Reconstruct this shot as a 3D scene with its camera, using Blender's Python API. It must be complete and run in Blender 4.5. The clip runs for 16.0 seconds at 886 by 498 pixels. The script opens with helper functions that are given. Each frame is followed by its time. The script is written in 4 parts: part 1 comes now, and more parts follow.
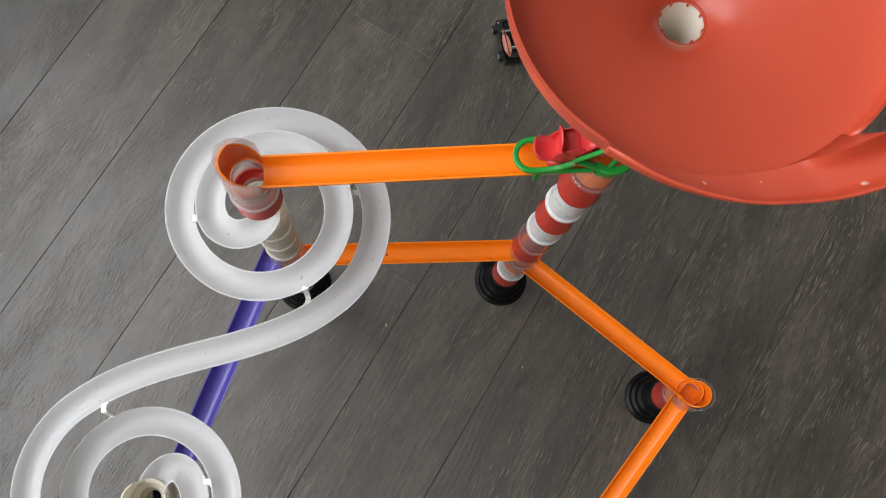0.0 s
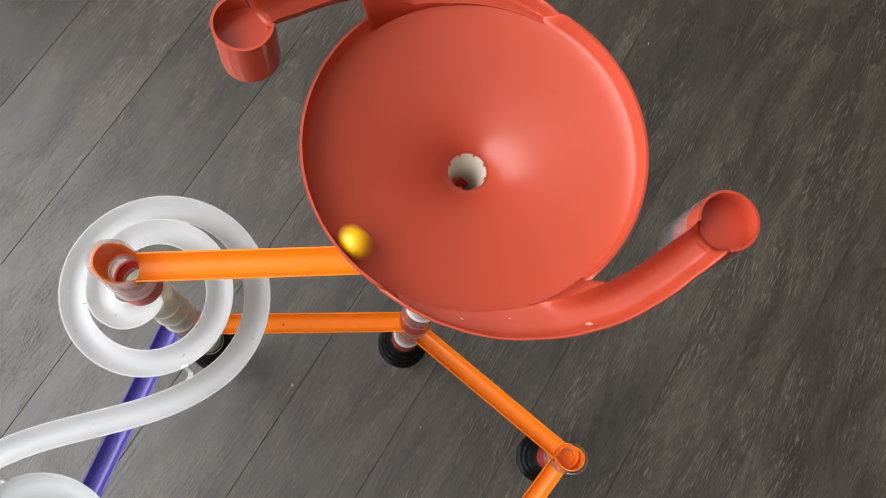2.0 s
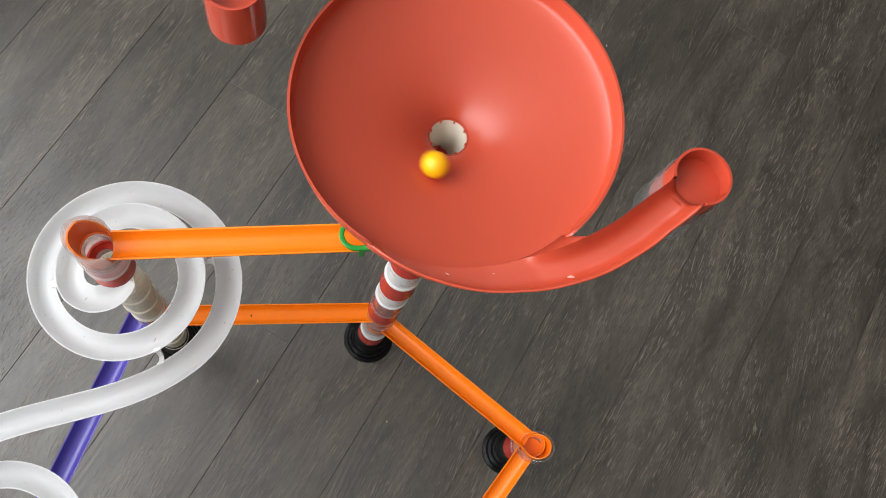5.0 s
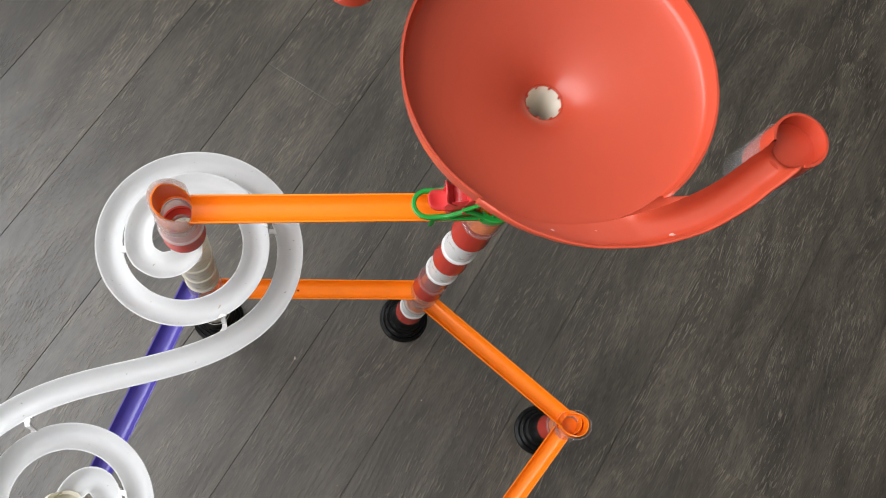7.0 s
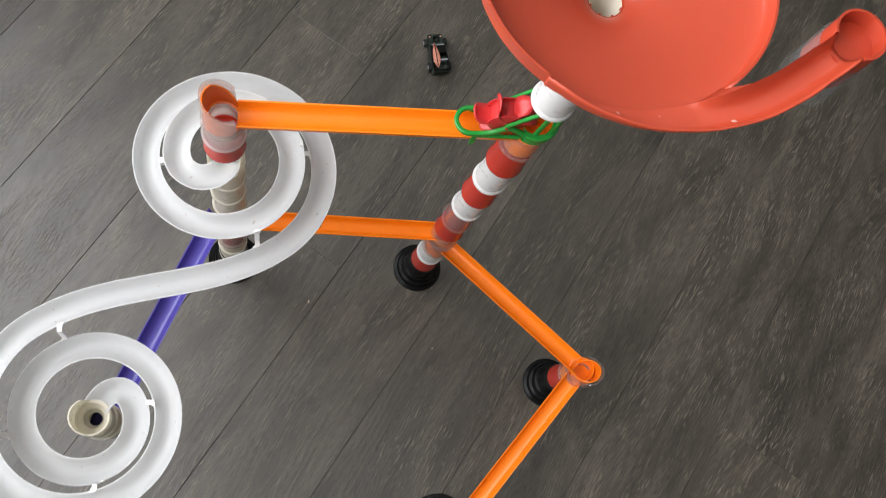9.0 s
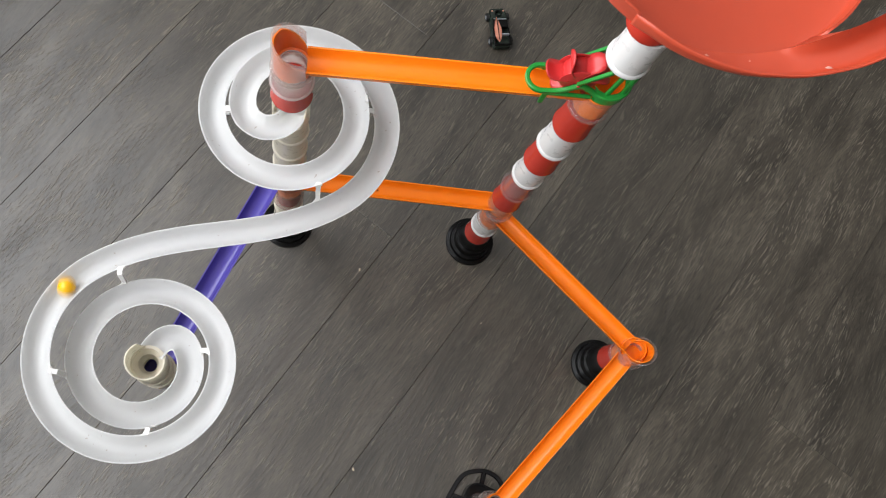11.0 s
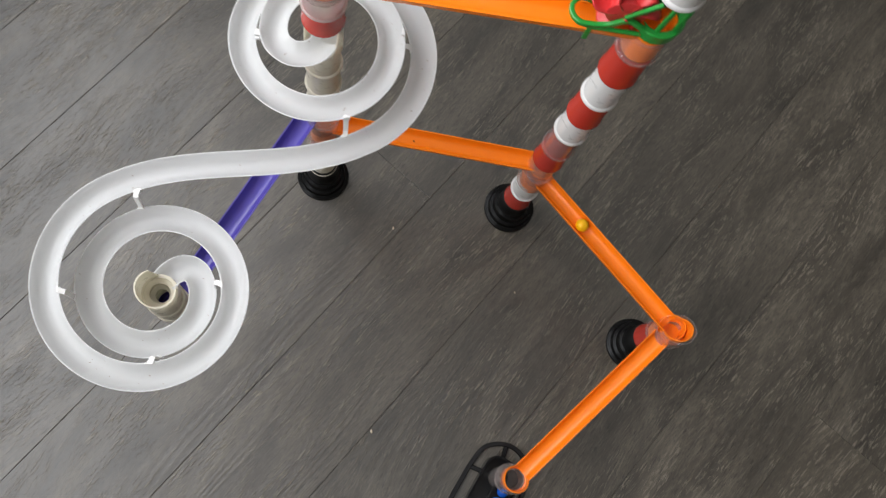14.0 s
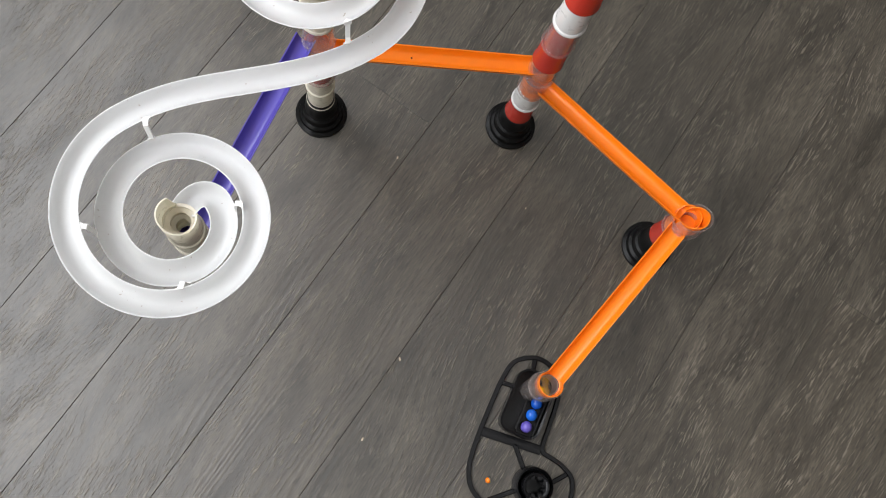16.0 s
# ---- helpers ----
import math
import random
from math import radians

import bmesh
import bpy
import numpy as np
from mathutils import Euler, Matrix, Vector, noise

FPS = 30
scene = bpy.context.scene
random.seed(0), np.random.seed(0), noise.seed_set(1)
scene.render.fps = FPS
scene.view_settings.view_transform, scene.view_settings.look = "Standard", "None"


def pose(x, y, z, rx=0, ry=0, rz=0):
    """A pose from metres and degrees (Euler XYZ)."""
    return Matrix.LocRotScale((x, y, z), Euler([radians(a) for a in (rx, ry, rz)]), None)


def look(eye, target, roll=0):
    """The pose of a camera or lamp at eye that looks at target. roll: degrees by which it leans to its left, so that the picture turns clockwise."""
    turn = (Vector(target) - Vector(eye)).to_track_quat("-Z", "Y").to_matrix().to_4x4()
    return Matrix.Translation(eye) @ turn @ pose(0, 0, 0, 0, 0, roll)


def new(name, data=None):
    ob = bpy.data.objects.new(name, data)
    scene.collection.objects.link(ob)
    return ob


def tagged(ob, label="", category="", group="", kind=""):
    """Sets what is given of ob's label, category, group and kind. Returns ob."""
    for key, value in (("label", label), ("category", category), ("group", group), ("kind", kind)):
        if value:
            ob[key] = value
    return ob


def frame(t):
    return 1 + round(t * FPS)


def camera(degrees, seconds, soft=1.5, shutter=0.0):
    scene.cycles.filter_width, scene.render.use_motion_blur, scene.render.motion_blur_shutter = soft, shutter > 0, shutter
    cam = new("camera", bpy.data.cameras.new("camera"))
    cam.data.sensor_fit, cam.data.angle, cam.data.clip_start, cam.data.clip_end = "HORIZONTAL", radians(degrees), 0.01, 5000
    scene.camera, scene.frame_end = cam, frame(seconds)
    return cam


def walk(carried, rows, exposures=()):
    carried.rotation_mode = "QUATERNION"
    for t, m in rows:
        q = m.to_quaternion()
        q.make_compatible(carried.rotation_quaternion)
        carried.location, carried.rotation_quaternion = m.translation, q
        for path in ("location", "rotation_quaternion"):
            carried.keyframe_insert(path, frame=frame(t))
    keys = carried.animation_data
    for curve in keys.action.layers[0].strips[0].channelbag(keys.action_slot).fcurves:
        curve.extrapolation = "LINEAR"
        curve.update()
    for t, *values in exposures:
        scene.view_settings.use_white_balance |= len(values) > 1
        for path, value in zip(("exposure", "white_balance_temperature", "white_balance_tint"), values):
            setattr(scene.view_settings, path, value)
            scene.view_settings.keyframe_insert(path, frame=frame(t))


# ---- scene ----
cam = camera(53.0, 16.0, 0.8, 0.5)
PATH = [
    (0, (0.046, 0.042, 1.251), (0.161, 0.468, -0.7), 13.5),
    (0.5, (0.065, 0.066, 1.258), (0.168, 0.472, -0.698), 12.6),
    (0.7, (0.081, 0.067, 1.286), (0.179, 0.468, -0.671), 12.1),
    (1, (0.090, 0.061, 1.326), (0.187, 0.473, -0.629), 11.9),
    (1.5, (0.114, 0.059, 1.351), (0.258, 0.516, -0.591), 16.4),
    (2, (0.135, 0.072, 1.346), (0.323, 0.565, -0.583), 20.2),
    (2.5, (0.127, 0.073, 1.355), (0.354, 0.597, -0.562), 22.7),
    (3, (0.136, 0.068, 1.346), (0.39, 0.616, -0.56), 24.1),
    (3.5, (0.131, 0.059, 1.346), (0.408, 0.614, -0.555), 25.7),
    (4, (0.129, 0.05, 1.347), (0.419, 0.595, -0.555), 26.9),
    (4.2, (0.126, 0.046, 1.349), (0.418, 0.586, -0.555), 27.1),
    (6.3, (0.081, 0.021, 1.344), (0.373, 0.547, -0.563), 28.0),
    (6.5, (0.071, 0.017, 1.346), (0.364, 0.546, -0.56), 28.1),
    (7, (0.046, 0.008, 1.35), (0.356, 0.534, -0.554), 30.2),
    (7.5, (0.019, -0.007, 1.346), (0.35, 0.519, -0.555), 32.6),
    (8, (0.006, -0.021, 1.339), (0.35, 0.507, -0.559), 34.1),
    (8.5, (0.006, -0.034, 1.333), (0.356, 0.492, -0.565), 34.9),
    (9, (-0.003, -0.066, 1.334), (0.346, 0.456, -0.565), 35.5),
    (9.2, (-0.002, -0.076, 1.331), (0.334, 0.445, -0.57), 35.0),
    (11.3, (-0.028, -0.108, 1.301), (0.224, 0.401, -0.616), 31.9),
    (11.5, (-0.034, -0.118, 1.292), (0.208, 0.39, -0.627), 31.8),
    (12, (-0.041, -0.149, 1.286), (0.166, 0.364, -0.635), 30.9),
    (12.5, (-0.055, -0.163, 1.258), (0.125, 0.352, -0.667), 30.4),
    (13, (-0.051, -0.129, 1.248), (0.096, 0.375, -0.682), 28.1),
    (13.5, (-0.018, -0.116, 1.261), (0.116, 0.393, -0.669), 26.3),
    (14, (0.017, -0.13, 1.258), (0.164, 0.36, -0.676), 25.8),
    (14.5, (0.039, -0.144, 1.252), (0.198, 0.321, -0.687), 25.6),
    (15, (0.031, -0.161, 1.25), (0.2, 0.293, -0.691), 25.4),
    (15.5, (0.007, -0.185, 1.241), (0.18, 0.258, -0.702), 25.0),
    (16, (-0.005, -0.205, 1.235), (0.171, 0.235, -0.708), 24.3),
]
# the phone's automatic exposure, in stops
EXPOSED = [(0.0, -0.36), (1.0, -0.34), (2.0, -0.12), (2.5, -0.06), (7.0, -0.06), (9.0, -0.10), (12.5, -0.10), (13.4, -0.24), (14.0, -0.22), (14.8, 0.02), (16.0, 0.06)]
walk(cam, [(t, look(eye, target, roll)) for t, eye, target, roll in PATH], EXPOSED)

# light and floor tones; the last floor tone paints glints on raised fibres
WINDOW_W = 104.0
FLOOR_DARK, FLOOR_MID, FLOOR_PALE, FLOOR_GLINT = (0.022, 0.0175, 0.0115), (0.064, 0.0530, 0.0385), (0.112, 0.095, 0.071), (0.205, 0.177, 0.136)

# ---- world, sun, window light ----
world = bpy.data.worlds.new("daylight")
scene.world = world
world.use_nodes = True
wn, wl = world.node_tree.nodes, world.node_tree.links
sky = wn.new("ShaderNodeTexSky")
sky.sky_type, sky.sun_disc = "NISHITA", False
sky.sun_elevation, sky.sun_rotation = radians(48), radians(70)
wn["Background"].inputs["Strength"].default_value = 0.12
wl.new(sky.outputs[0], wn["Background"].inputs["Color"])
sun = new("sun", bpy.data.lights.new("sun", "SUN"))
sun.data.energy, sun.data.angle, sun.data.color = 2.5, radians(0.5), (1.0, 0.95, 0.88)
sun.matrix_world = look((3, 1, 4), (0, 0, 0))
sky_lamp = new("window_daylight", bpy.data.lights.new("window_daylight", "AREA"))
sky_lamp.data.shape, sky_lamp.data.size, sky_lamp.data.size_y = "RECTANGLE", 2.7, 1.95
sky_lamp.data.energy, sky_lamp.data.color = WINDOW_W, (0.97, 0.98, 1.0)
sky_lamp.matrix_world = look((-1.08, 0.10, 1.925), (0.0, 0.10, 1.925))


# ---- materials ----
def mat(name):
    m = bpy.data.materials.new(name)
    m.use_nodes = True
    return m, m.node_tree.nodes, m.node_tree.links, m.node_tree.nodes["Principled BSDF"]


def plastic(name, colour, rough=0.28, vary=0.06, bump=0.02, spec=0.5, specks=None, through_light=0.0):
    """Moulded plastic: faint tone drift, fine scuffs in the gloss, slight waviness."""
    m, n, l, b = mat(name)
    tc = n.new("ShaderNodeTexCoord")
    big, fine = n.new("ShaderNodeTexNoise"), n.new("ShaderNodeTexNoise")
    big.inputs["Scale"].default_value, big.inputs["Detail"].default_value = 28, 3
    fine.inputs["Scale"].default_value, fine.inputs["Detail"].default_value = 130, 3
    for k in (big, fine):
        l.new(tc.outputs["Object"], k.inputs["Vector"])
    ramp = n.new("ShaderNodeMixRGB")
    ramp.inputs[1].default_value = (*[c * (1 - vary) for c in colour], 1)
    ramp.inputs[2].default_value = (*[min(1, c * (1 + vary)) for c in colour], 1)
    l.new(big.outputs["Fac"], ramp.inputs[0])
    l.new(ramp.outputs[0], b.inputs["Base Color"])
    mr = n.new("ShaderNodeMapRange")
    mr.inputs["To Min"].default_value, mr.inputs["To Max"].default_value = rough * 0.85, rough * 1.18
    l.new(fine.outputs["Fac"], mr.inputs["Value"])
    l.new(mr.outputs[0], b.inputs["Roughness"])
    bp = n.new("ShaderNodeBump")
    bp.inputs["Strength"].default_value, bp.inputs["Distance"].default_value = bump, 0.002
    l.new(big.outputs["Fac"], bp.inputs["Height"])
    l.new(bp.outputs[0], b.inputs["Normal"])
    b.inputs["Specular IOR Level"].default_value = spec
    if specks:
        dot, pick, stain = n.new("ShaderNodeTexNoise"), n.new("ShaderNodeValToRGB"), n.new("ShaderNodeMixRGB")
        dot.inputs["Scale"].default_value, dot.inputs["Detail"].default_value = 330, 0
        pick.color_ramp.elements[0].position, pick.color_ramp.elements[1].position = 0.825, 0.86
        stain.inputs[2].default_value = (*specks, 1)
        l.new(tc.outputs["Object"], dot.inputs["Vector"]), l.new(dot.outputs["Fac"], pick.inputs[0])
        l.new(pick.outputs[0], stain.inputs[0]), l.new(ramp.outputs[0], stain.inputs[1])
        l.new(stain.outputs[0], b.inputs["Base Color"])
    if through_light:
        ts, mx = n.new("ShaderNodeBsdfTranslucent"), n.new("ShaderNodeMixShader")
        ts.inputs[0].default_value = (*[min(1, c * 1.3) for c in colour], 1)
        mx.inputs[0].default_value = through_light
        l.new(b.outputs[0], mx.inputs[1]), l.new(ts.outputs[0], mx.inputs[2])
        l.new(mx.outputs[0], n["Material Output"].inputs["Surface"])
    return m


def clear_plastic(name, tint, body=0.10):
    """Thin clear polystyrene: mostly see-through, a little milky, glossy at grazing angles."""
    m, n, l, b = mat(name)
    out = n["Material Output"]
    tr, df, gl = n.new("ShaderNodeBsdfTransparent"), n.new("ShaderNodeBsdfDiffuse"), n.new("ShaderNodeBsdfGlossy")
    tr.inputs[0].default_value = (*tint, 1)
    df.inputs[0].default_value = (0.8, 0.76, 0.74, 1)
    gl.inputs["Roughness"].default_value = 0.08
    a, c, fr = n.new("ShaderNodeMixShader"), n.new("ShaderNodeMixShader"), n.new("ShaderNodeLayerWeight")
    ts, dm = n.new("ShaderNodeBsdfTranslucent"), n.new("ShaderNodeMixShader")
    ts.inputs[0].default_value = (0.86, 0.82, 0.80, 1)
    dm.inputs[0].default_value = 0.5
    l.new(df.outputs[0], dm.inputs[1]), l.new(ts.outputs[0], dm.inputs[2])
    ns = n.new("ShaderNodeTexNoise")
    ns.inputs["Scale"].default_value = 60
    mr = n.new("ShaderNodeMapRange")
    mr.inputs["To Min"].default_value, mr.inputs["To Max"].default_value = body * 0.6, body * 1.4
    l.new(ns.outputs["Fac"], mr.inputs["Value"])
    l.new(mr.outputs[0], a.inputs[0])
    l.new(tr.outputs[0], a.inputs[1]), l.new(dm.outputs[0], a.inputs[2])
    pw = n.new("ShaderNodeMath")
    pw.operation, pw.inputs[1].default_value = "POWER", 3.0
    l.new(fr.outputs["Facing"], pw.inputs[0])
    gm = n.new("ShaderNodeMapRange")
    gm.inputs["To Min"].default_value, gm.inputs["To Max"].default_value = 0.035, 0.45
    l.new(pw.outputs[0], gm.inputs["Value"])
    l.new(gm.outputs[0], c.inputs[0])
    l.new(a.outputs[0], c.inputs[1]), l.new(gl.outputs[0], c.inputs[2])
    l.new(c.outputs[0], out.inputs["Surface"])
    return m


def wood_floor():
    m, n, l, b = mat("grey_oak_laminate")
    tc, oi = n.new("ShaderNodeTexCoord"), n.new("ShaderNodeObjectInfo")
    shift = n.new("ShaderNodeVectorMath")
    shift.operation = "MULTIPLY_ADD"
    comb = n.new("ShaderNodeCombineXYZ")
    for k in range(3):
        l.new(oi.outputs["Random"], comb.inputs[k])
    l.new(comb.outputs[0], shift.inputs[0])
    shift.inputs[1].default_value = (37.0, 11.0, 5.0)
    l.new(tc.outputs["Object"], shift.inputs[2])

    def noise_at(scale_vec, scale, detail, rough=0.55, dist=0.0):
        mp = n.new("ShaderNodeMapping")
        mp.inputs["Scale"].default_value = scale_vec
        l.new(shift.outputs[0], mp.inputs["Vector"])
        k = n.new("ShaderNodeTexNoise")
        k.inputs["Scale"].default_value, k.inputs["Detail"].default_value = scale, detail
        k.inputs["Roughness"].default_value, k.inputs["Distortion"].default_value = rough, dist
        l.new(mp.outputs[0], k.inputs["Vector"])
        return k

    def ramp(src, stops):
        r = n.new("ShaderNodeValToRGB")
        while len(r.color_ramp.elements) < len(stops):
            r.color_ramp.elements.new(0.5)
        for e, (p, c) in zip(r.color_ramp.elements, stops):
            e.position, e.color = p, (*c, 1) if len(c) == 3 else c
        l.new(src, r.inputs[0])
        return r

    def mix(kind, fac, one, two):
        x = n.new("ShaderNodeMixRGB")
        x.blend_type = kind
        if isinstance(fac, float):
            x.inputs[0].default_value = fac
        else:
            l.new(fac, x.inputs[0])
        for s, v in ((1, one), (2, two)):
            if isinstance(v, tuple):
                x.inputs[s].default_value = (*v, 1)
            else:
                l.new(v, x.inputs[s])
        return x

    # wavering fibres: the cross-board coordinate drifts with a slow noise and a slight slope of its own
    drift = noise_at((2.6, 5.0, 1.0), 1.0, 1, 0.5)
    parts_xyz = n.new("ShaderNodeSeparateXYZ")
    l.new(shift.outputs[0], parts_xyz.inputs[0])

    def calc(kind, a, b_, c_=None):
        k = n.new("ShaderNodeMath")
        k.operation = kind
        for s_, v in enumerate((a, b_, c_)):
            if v is None:
                continue
            if isinstance(v, float):
                k.inputs[s_].default_value = v
            else:
                l.new(v, k.inputs[s_])
        return k.outputs[0]

    slope = calc("MULTIPLY_ADD", oi.outputs["Random"], 0.12, -0.07)
    leaned = calc("MULTIPLY_ADD", parts_xyz.outputs[0], slope, parts_xyz.outputs[1])
    waved = calc("MULTIPLY_ADD", drift.outputs["Fac"], 0.05, leaned)
    fibre = n.new("ShaderNodeCombineXYZ")
    l.new(parts_xyz.outputs[0], fibre.inputs[0]), l.new(waved, fibre.inputs[1])

    def fibre_noise(scale_vec, detail, rough=0.6, dist=0.0):
        mp = n.new("ShaderNodeMapping")
        mp.inputs["Scale"].default_value = scale_vec
        l.new(fibre.outputs[0], mp.inputs["Vector"])
        k = n.new("ShaderNodeTexNoise")
        k.inputs["Scale"].default_value, k.inputs["Detail"].default_value = 1.0, detail
        k.inputs["Roughness"].default_value, k.inputs["Distortion"].default_value = rough, dist
        l.new(mp.outputs[0], k.inputs["Vector"])
        return k

    cloud = fibre_noise((5.5, 20.0, 1.0), 5, 0.62, 0.6)              # broad figure of each board
    rings = fibre_noise((1.7, 11.0, 1.0), 1, 0.4)                    # growth rings, as contour lines of a slow field
    grain = fibre_noise((75.0, 560.0, 1.0), 5, 0.72, 0.25)            # fine fibres
    pores = fibre_noise((48.0, 470.0, 1.0), 3, 0.58, 0.3)           # short pale pores, the glints of raised fibres put into the colour
    cracks = fibre_noise((55.0, 400.0, 1.0), 2, 0.55, 0.3)           # dark pores
    band = calc("SINE", calc("MULTIPLY", rings.outputs["Fac"], 95.0), 0.0)
    patch = noise_at((6.0, 15.0, 1.0), 1.3, 2, 0.5)
    pm = n.new("ShaderNodeMapRange")
    pm.inputs["From Min"].default_value, pm.inputs["From Max"].default_value = 0.43, 0.63
    pm.inputs["To Min"].default_value, pm.inputs["To Max"].default_value = 0.16, 1.0
    l.new(patch.outputs["Fac"], pm.inputs["Value"])
    base = ramp(cloud.outputs["Fac"], [(0.30, FLOOR_DARK), (0.50, FLOOR_MID), (0.70, FLOOR_PALE)])
    fib = ramp(grain.outputs["Fac"], [(0.30, (0.42, 0.41, 0.39)), (0.5, (0.97, 0.97, 0.97)), (0.68, (1.75, 1.72, 1.68))])
    c1 = mix("MULTIPLY", 0.9, base.outputs[0], fib.outputs[0])
    banded = calc("MULTIPLY_ADD", band, 0.09, 1.0)
    c2 = n.new("ShaderNodeVectorMath")
    c2.operation = "SCALE"
    l.new(c1.outputs[0], c2.inputs[0]), l.new(banded, c2.inputs["Scale"])
    dark = ramp(cracks.outputs["Fac"], [(0.355, (0.42, 0.41, 0.40)), (0.41, (1, 1, 1))])
    c2b = mix("MULTIPLY", 1.0, c2.outputs[0], dark.outputs[0])
    # boards differ: some with strong painted glints, some nearly plain
    glint_share = calc("MULTIPLY_ADD", calc("FRACT", calc("MULTIPLY", oi.outputs["Random"], 7.13), 0.0), 0.6, 0.85)
    plainness = calc("MULTIPLY", calc("FRACT", calc("MULTIPLY", oi.outputs["Random"], 13.7), 0.0), 0.22)
    pore_at = calc("MULTIPLY_ADD", band, 0.028, pores.outputs["Fac"])
    pr = ramp(pore_at, [(0.575, (0, 0, 0)), (0.605, (1, 1, 1))])
    glints = calc("MULTIPLY", calc("MULTIPLY", pr.outputs[0], pm.outputs[0]), glint_share)
    calm = mix("MIX", plainness, c2b.outputs[0], FLOOR_MID)
    c3 = mix("MIX", glints, calm.outputs[0], FLOOR_GLINT)
    tone = n.new("ShaderNodeMapRange")
    tone.inputs["To Min"].default_value, tone.inputs["To Max"].default_value = 0.78, 1.22
    l.new(oi.outputs["Random"], tone.inputs["Value"])
    tv = n.new("ShaderNodeVectorMath")
    tv.operation = "SCALE"
    l.new(c3.outputs[0], tv.inputs[0])
    l.new(tone.outputs[0], tv.inputs["Scale"])
    l.new(tv.outputs[0], b.inputs["Base Color"])
    rr = n.new("ShaderNodeMapRange")
    rr.inputs["To Min"].default_value, rr.inputs["To Max"].default_value = 0.33, 0.46
    l.new(grain.outputs["Fac"], rr.inputs["Value"])
    l.new(rr.outputs[0], b.inputs["Roughness"])
    b.inputs["Specular IOR Level"].default_value = 1.0
    # embossed fibres: sharp little ridges, strong on some patches and faint on others
    ridge = ramp(pore_at, [(0.42, (0, 0, 0)), (0.52, (0.14, 0.14, 0.14)), (0.590, (0.25, 0.25, 0.25)), (0.62, (1, 1, 1))])
    bp = n.new("ShaderNodeBump")
    bp.inputs["Strength"].default_value, bp.inputs["Distance"].default_value = 1.0, 0.0006
    l.new(calc("MULTIPLY_ADD", band, 0.10, calc("MULTIPLY", ridge.outputs[0], pm.outputs[0])), bp.inputs["Height"])
    l.new(bp.outputs[0], b.inputs["Normal"])
    return m


def plaster(name, colour):
    m, n, l, b = mat(name)
    k = n.new("ShaderNodeTexNoise")
    k.inputs["Scale"].default_value, k.inputs["Detail"].default_value = 40, 5
    x = n.new("ShaderNodeMixRGB")
    x.inputs[1].default_value = (*[c * 0.95 for c in colour], 1)
    x.inputs[2].default_value = (*colour, 1)
    l.new(k.outputs["Fac"], x.inputs[0])
    l.new(x.outputs[0], b.inputs["Base Color"])
    b.inputs["Roughness"].default_value = 0.9
    bp = n.new("ShaderNodeBump")
    bp.inputs["Strength"].default_value = 0.1
    l.new(k.outputs["Fac"], bp.inputs["Height"])
    l.new(bp.outputs[0], b.inputs["Normal"])
    return m


ORANGE = plastic("orange_plastic", (0.98, 0.225, 0.006), 0.30)
RED = plastic("red_plastic", (0.50, 0.034, 0.018), 0.24, spec=0.35)
FUNNEL_RED = plastic("funnel_red_plastic", (0.475, 0.062, 0.028), 0.30, 0.04, 0.02)
GLOSS_RED = plastic("glossy_funnel_red_plastic", (0.46, 0.055, 0.025), 0.18, 0.04, 0.04)
WHEEL_RED = plastic("bright_red_plastic", (0.58, 0.035, 0.035), 0.33)
WHITE = plastic("white_plastic", (0.70, 0.69, 0.67), 0.28, 0.02, spec=0.4)
SPIRAL_WHITE = plastic("soft_white_plastic", (0.805, 0.81, 0.805), 0.30, 0.012, 0.006, spec=0.32, specks=(0.30, 0.20, 0.13), through_light=0.55)
CLIP_WHITE = plastic("clip_white_plastic", (0.80, 0.79, 0.77), 0.3, 0.02)
IVORY = plastic("ivory_plastic", (0.86, 0.80, 0.68), 0.28, 0.03, through_light=0.33)
CREAM = plastic("cream_plastic", (0.80, 0.74, 0.63), 0.35, 0.03)
SCUFF = plastic("pale_scuff", (0.66, 0.36, 0.30), 0.6, 0.2)
PURPLE = plastic("violet_plastic", (0.090, 0.070, 0.36), 0.24)
GREEN = plastic("green_plastic", (0.015, 0.26, 0.035), 0.32)
BLACK = plastic("black_plastic", (0.005, 0.005, 0.005), 0.30, spec=0.15)
TRAY_BLACK = plastic("tray_black_plastic", (0.009, 0.009, 0.010), 0.24, spec=0.32)
TYRE = plastic("tyre_black", (0.01, 0.01, 0.01), 0.6)
SILVER = plastic("silver_paint", (0.35, 0.37, 0.40), 0.3)
PINK = plastic("salmon_paint", (0.72, 0.30, 0.21), 0.35)
DARK_GREEN = plastic("dark_green_paint", (0.012, 0.02, 0.014), 0.22)
YELLOW = plastic("yellow_marble", (0.98, 0.50, 0.004), 0.25)
BLUE = plastic("blue_marble", (0.01, 0.09, 0.48), 0.2)
BLUE_B = plastic("light_blue_marble", (0.015, 0.14, 0.65), 0.2)
VIOLET = plastic("violet_marble", (0.16, 0.12, 0.52), 0.2)
CRUMB = plastic("pale_crumb", (0.62, 0.52, 0.40), 0.8)
CLEAR = clear_plastic("clear_plastic", (0.97, 0.92, 0.90), 0.17)
CLEAR_COOL = clear_plastic("clear_cool_plastic", (0.94, 0.96, 0.97), 0.13)
MILKY = clear_plastic("milky_plastic", (0.97, 0.90, 0.87), 0.42)
FLOOR_MAT = wood_floor()
SUBFLOOR = plaster("dark_joint", (0.012, 0.011, 0.010))
WALL_MAT = plaster("pale_wall_paint", (0.78, 0.76, 0.73))
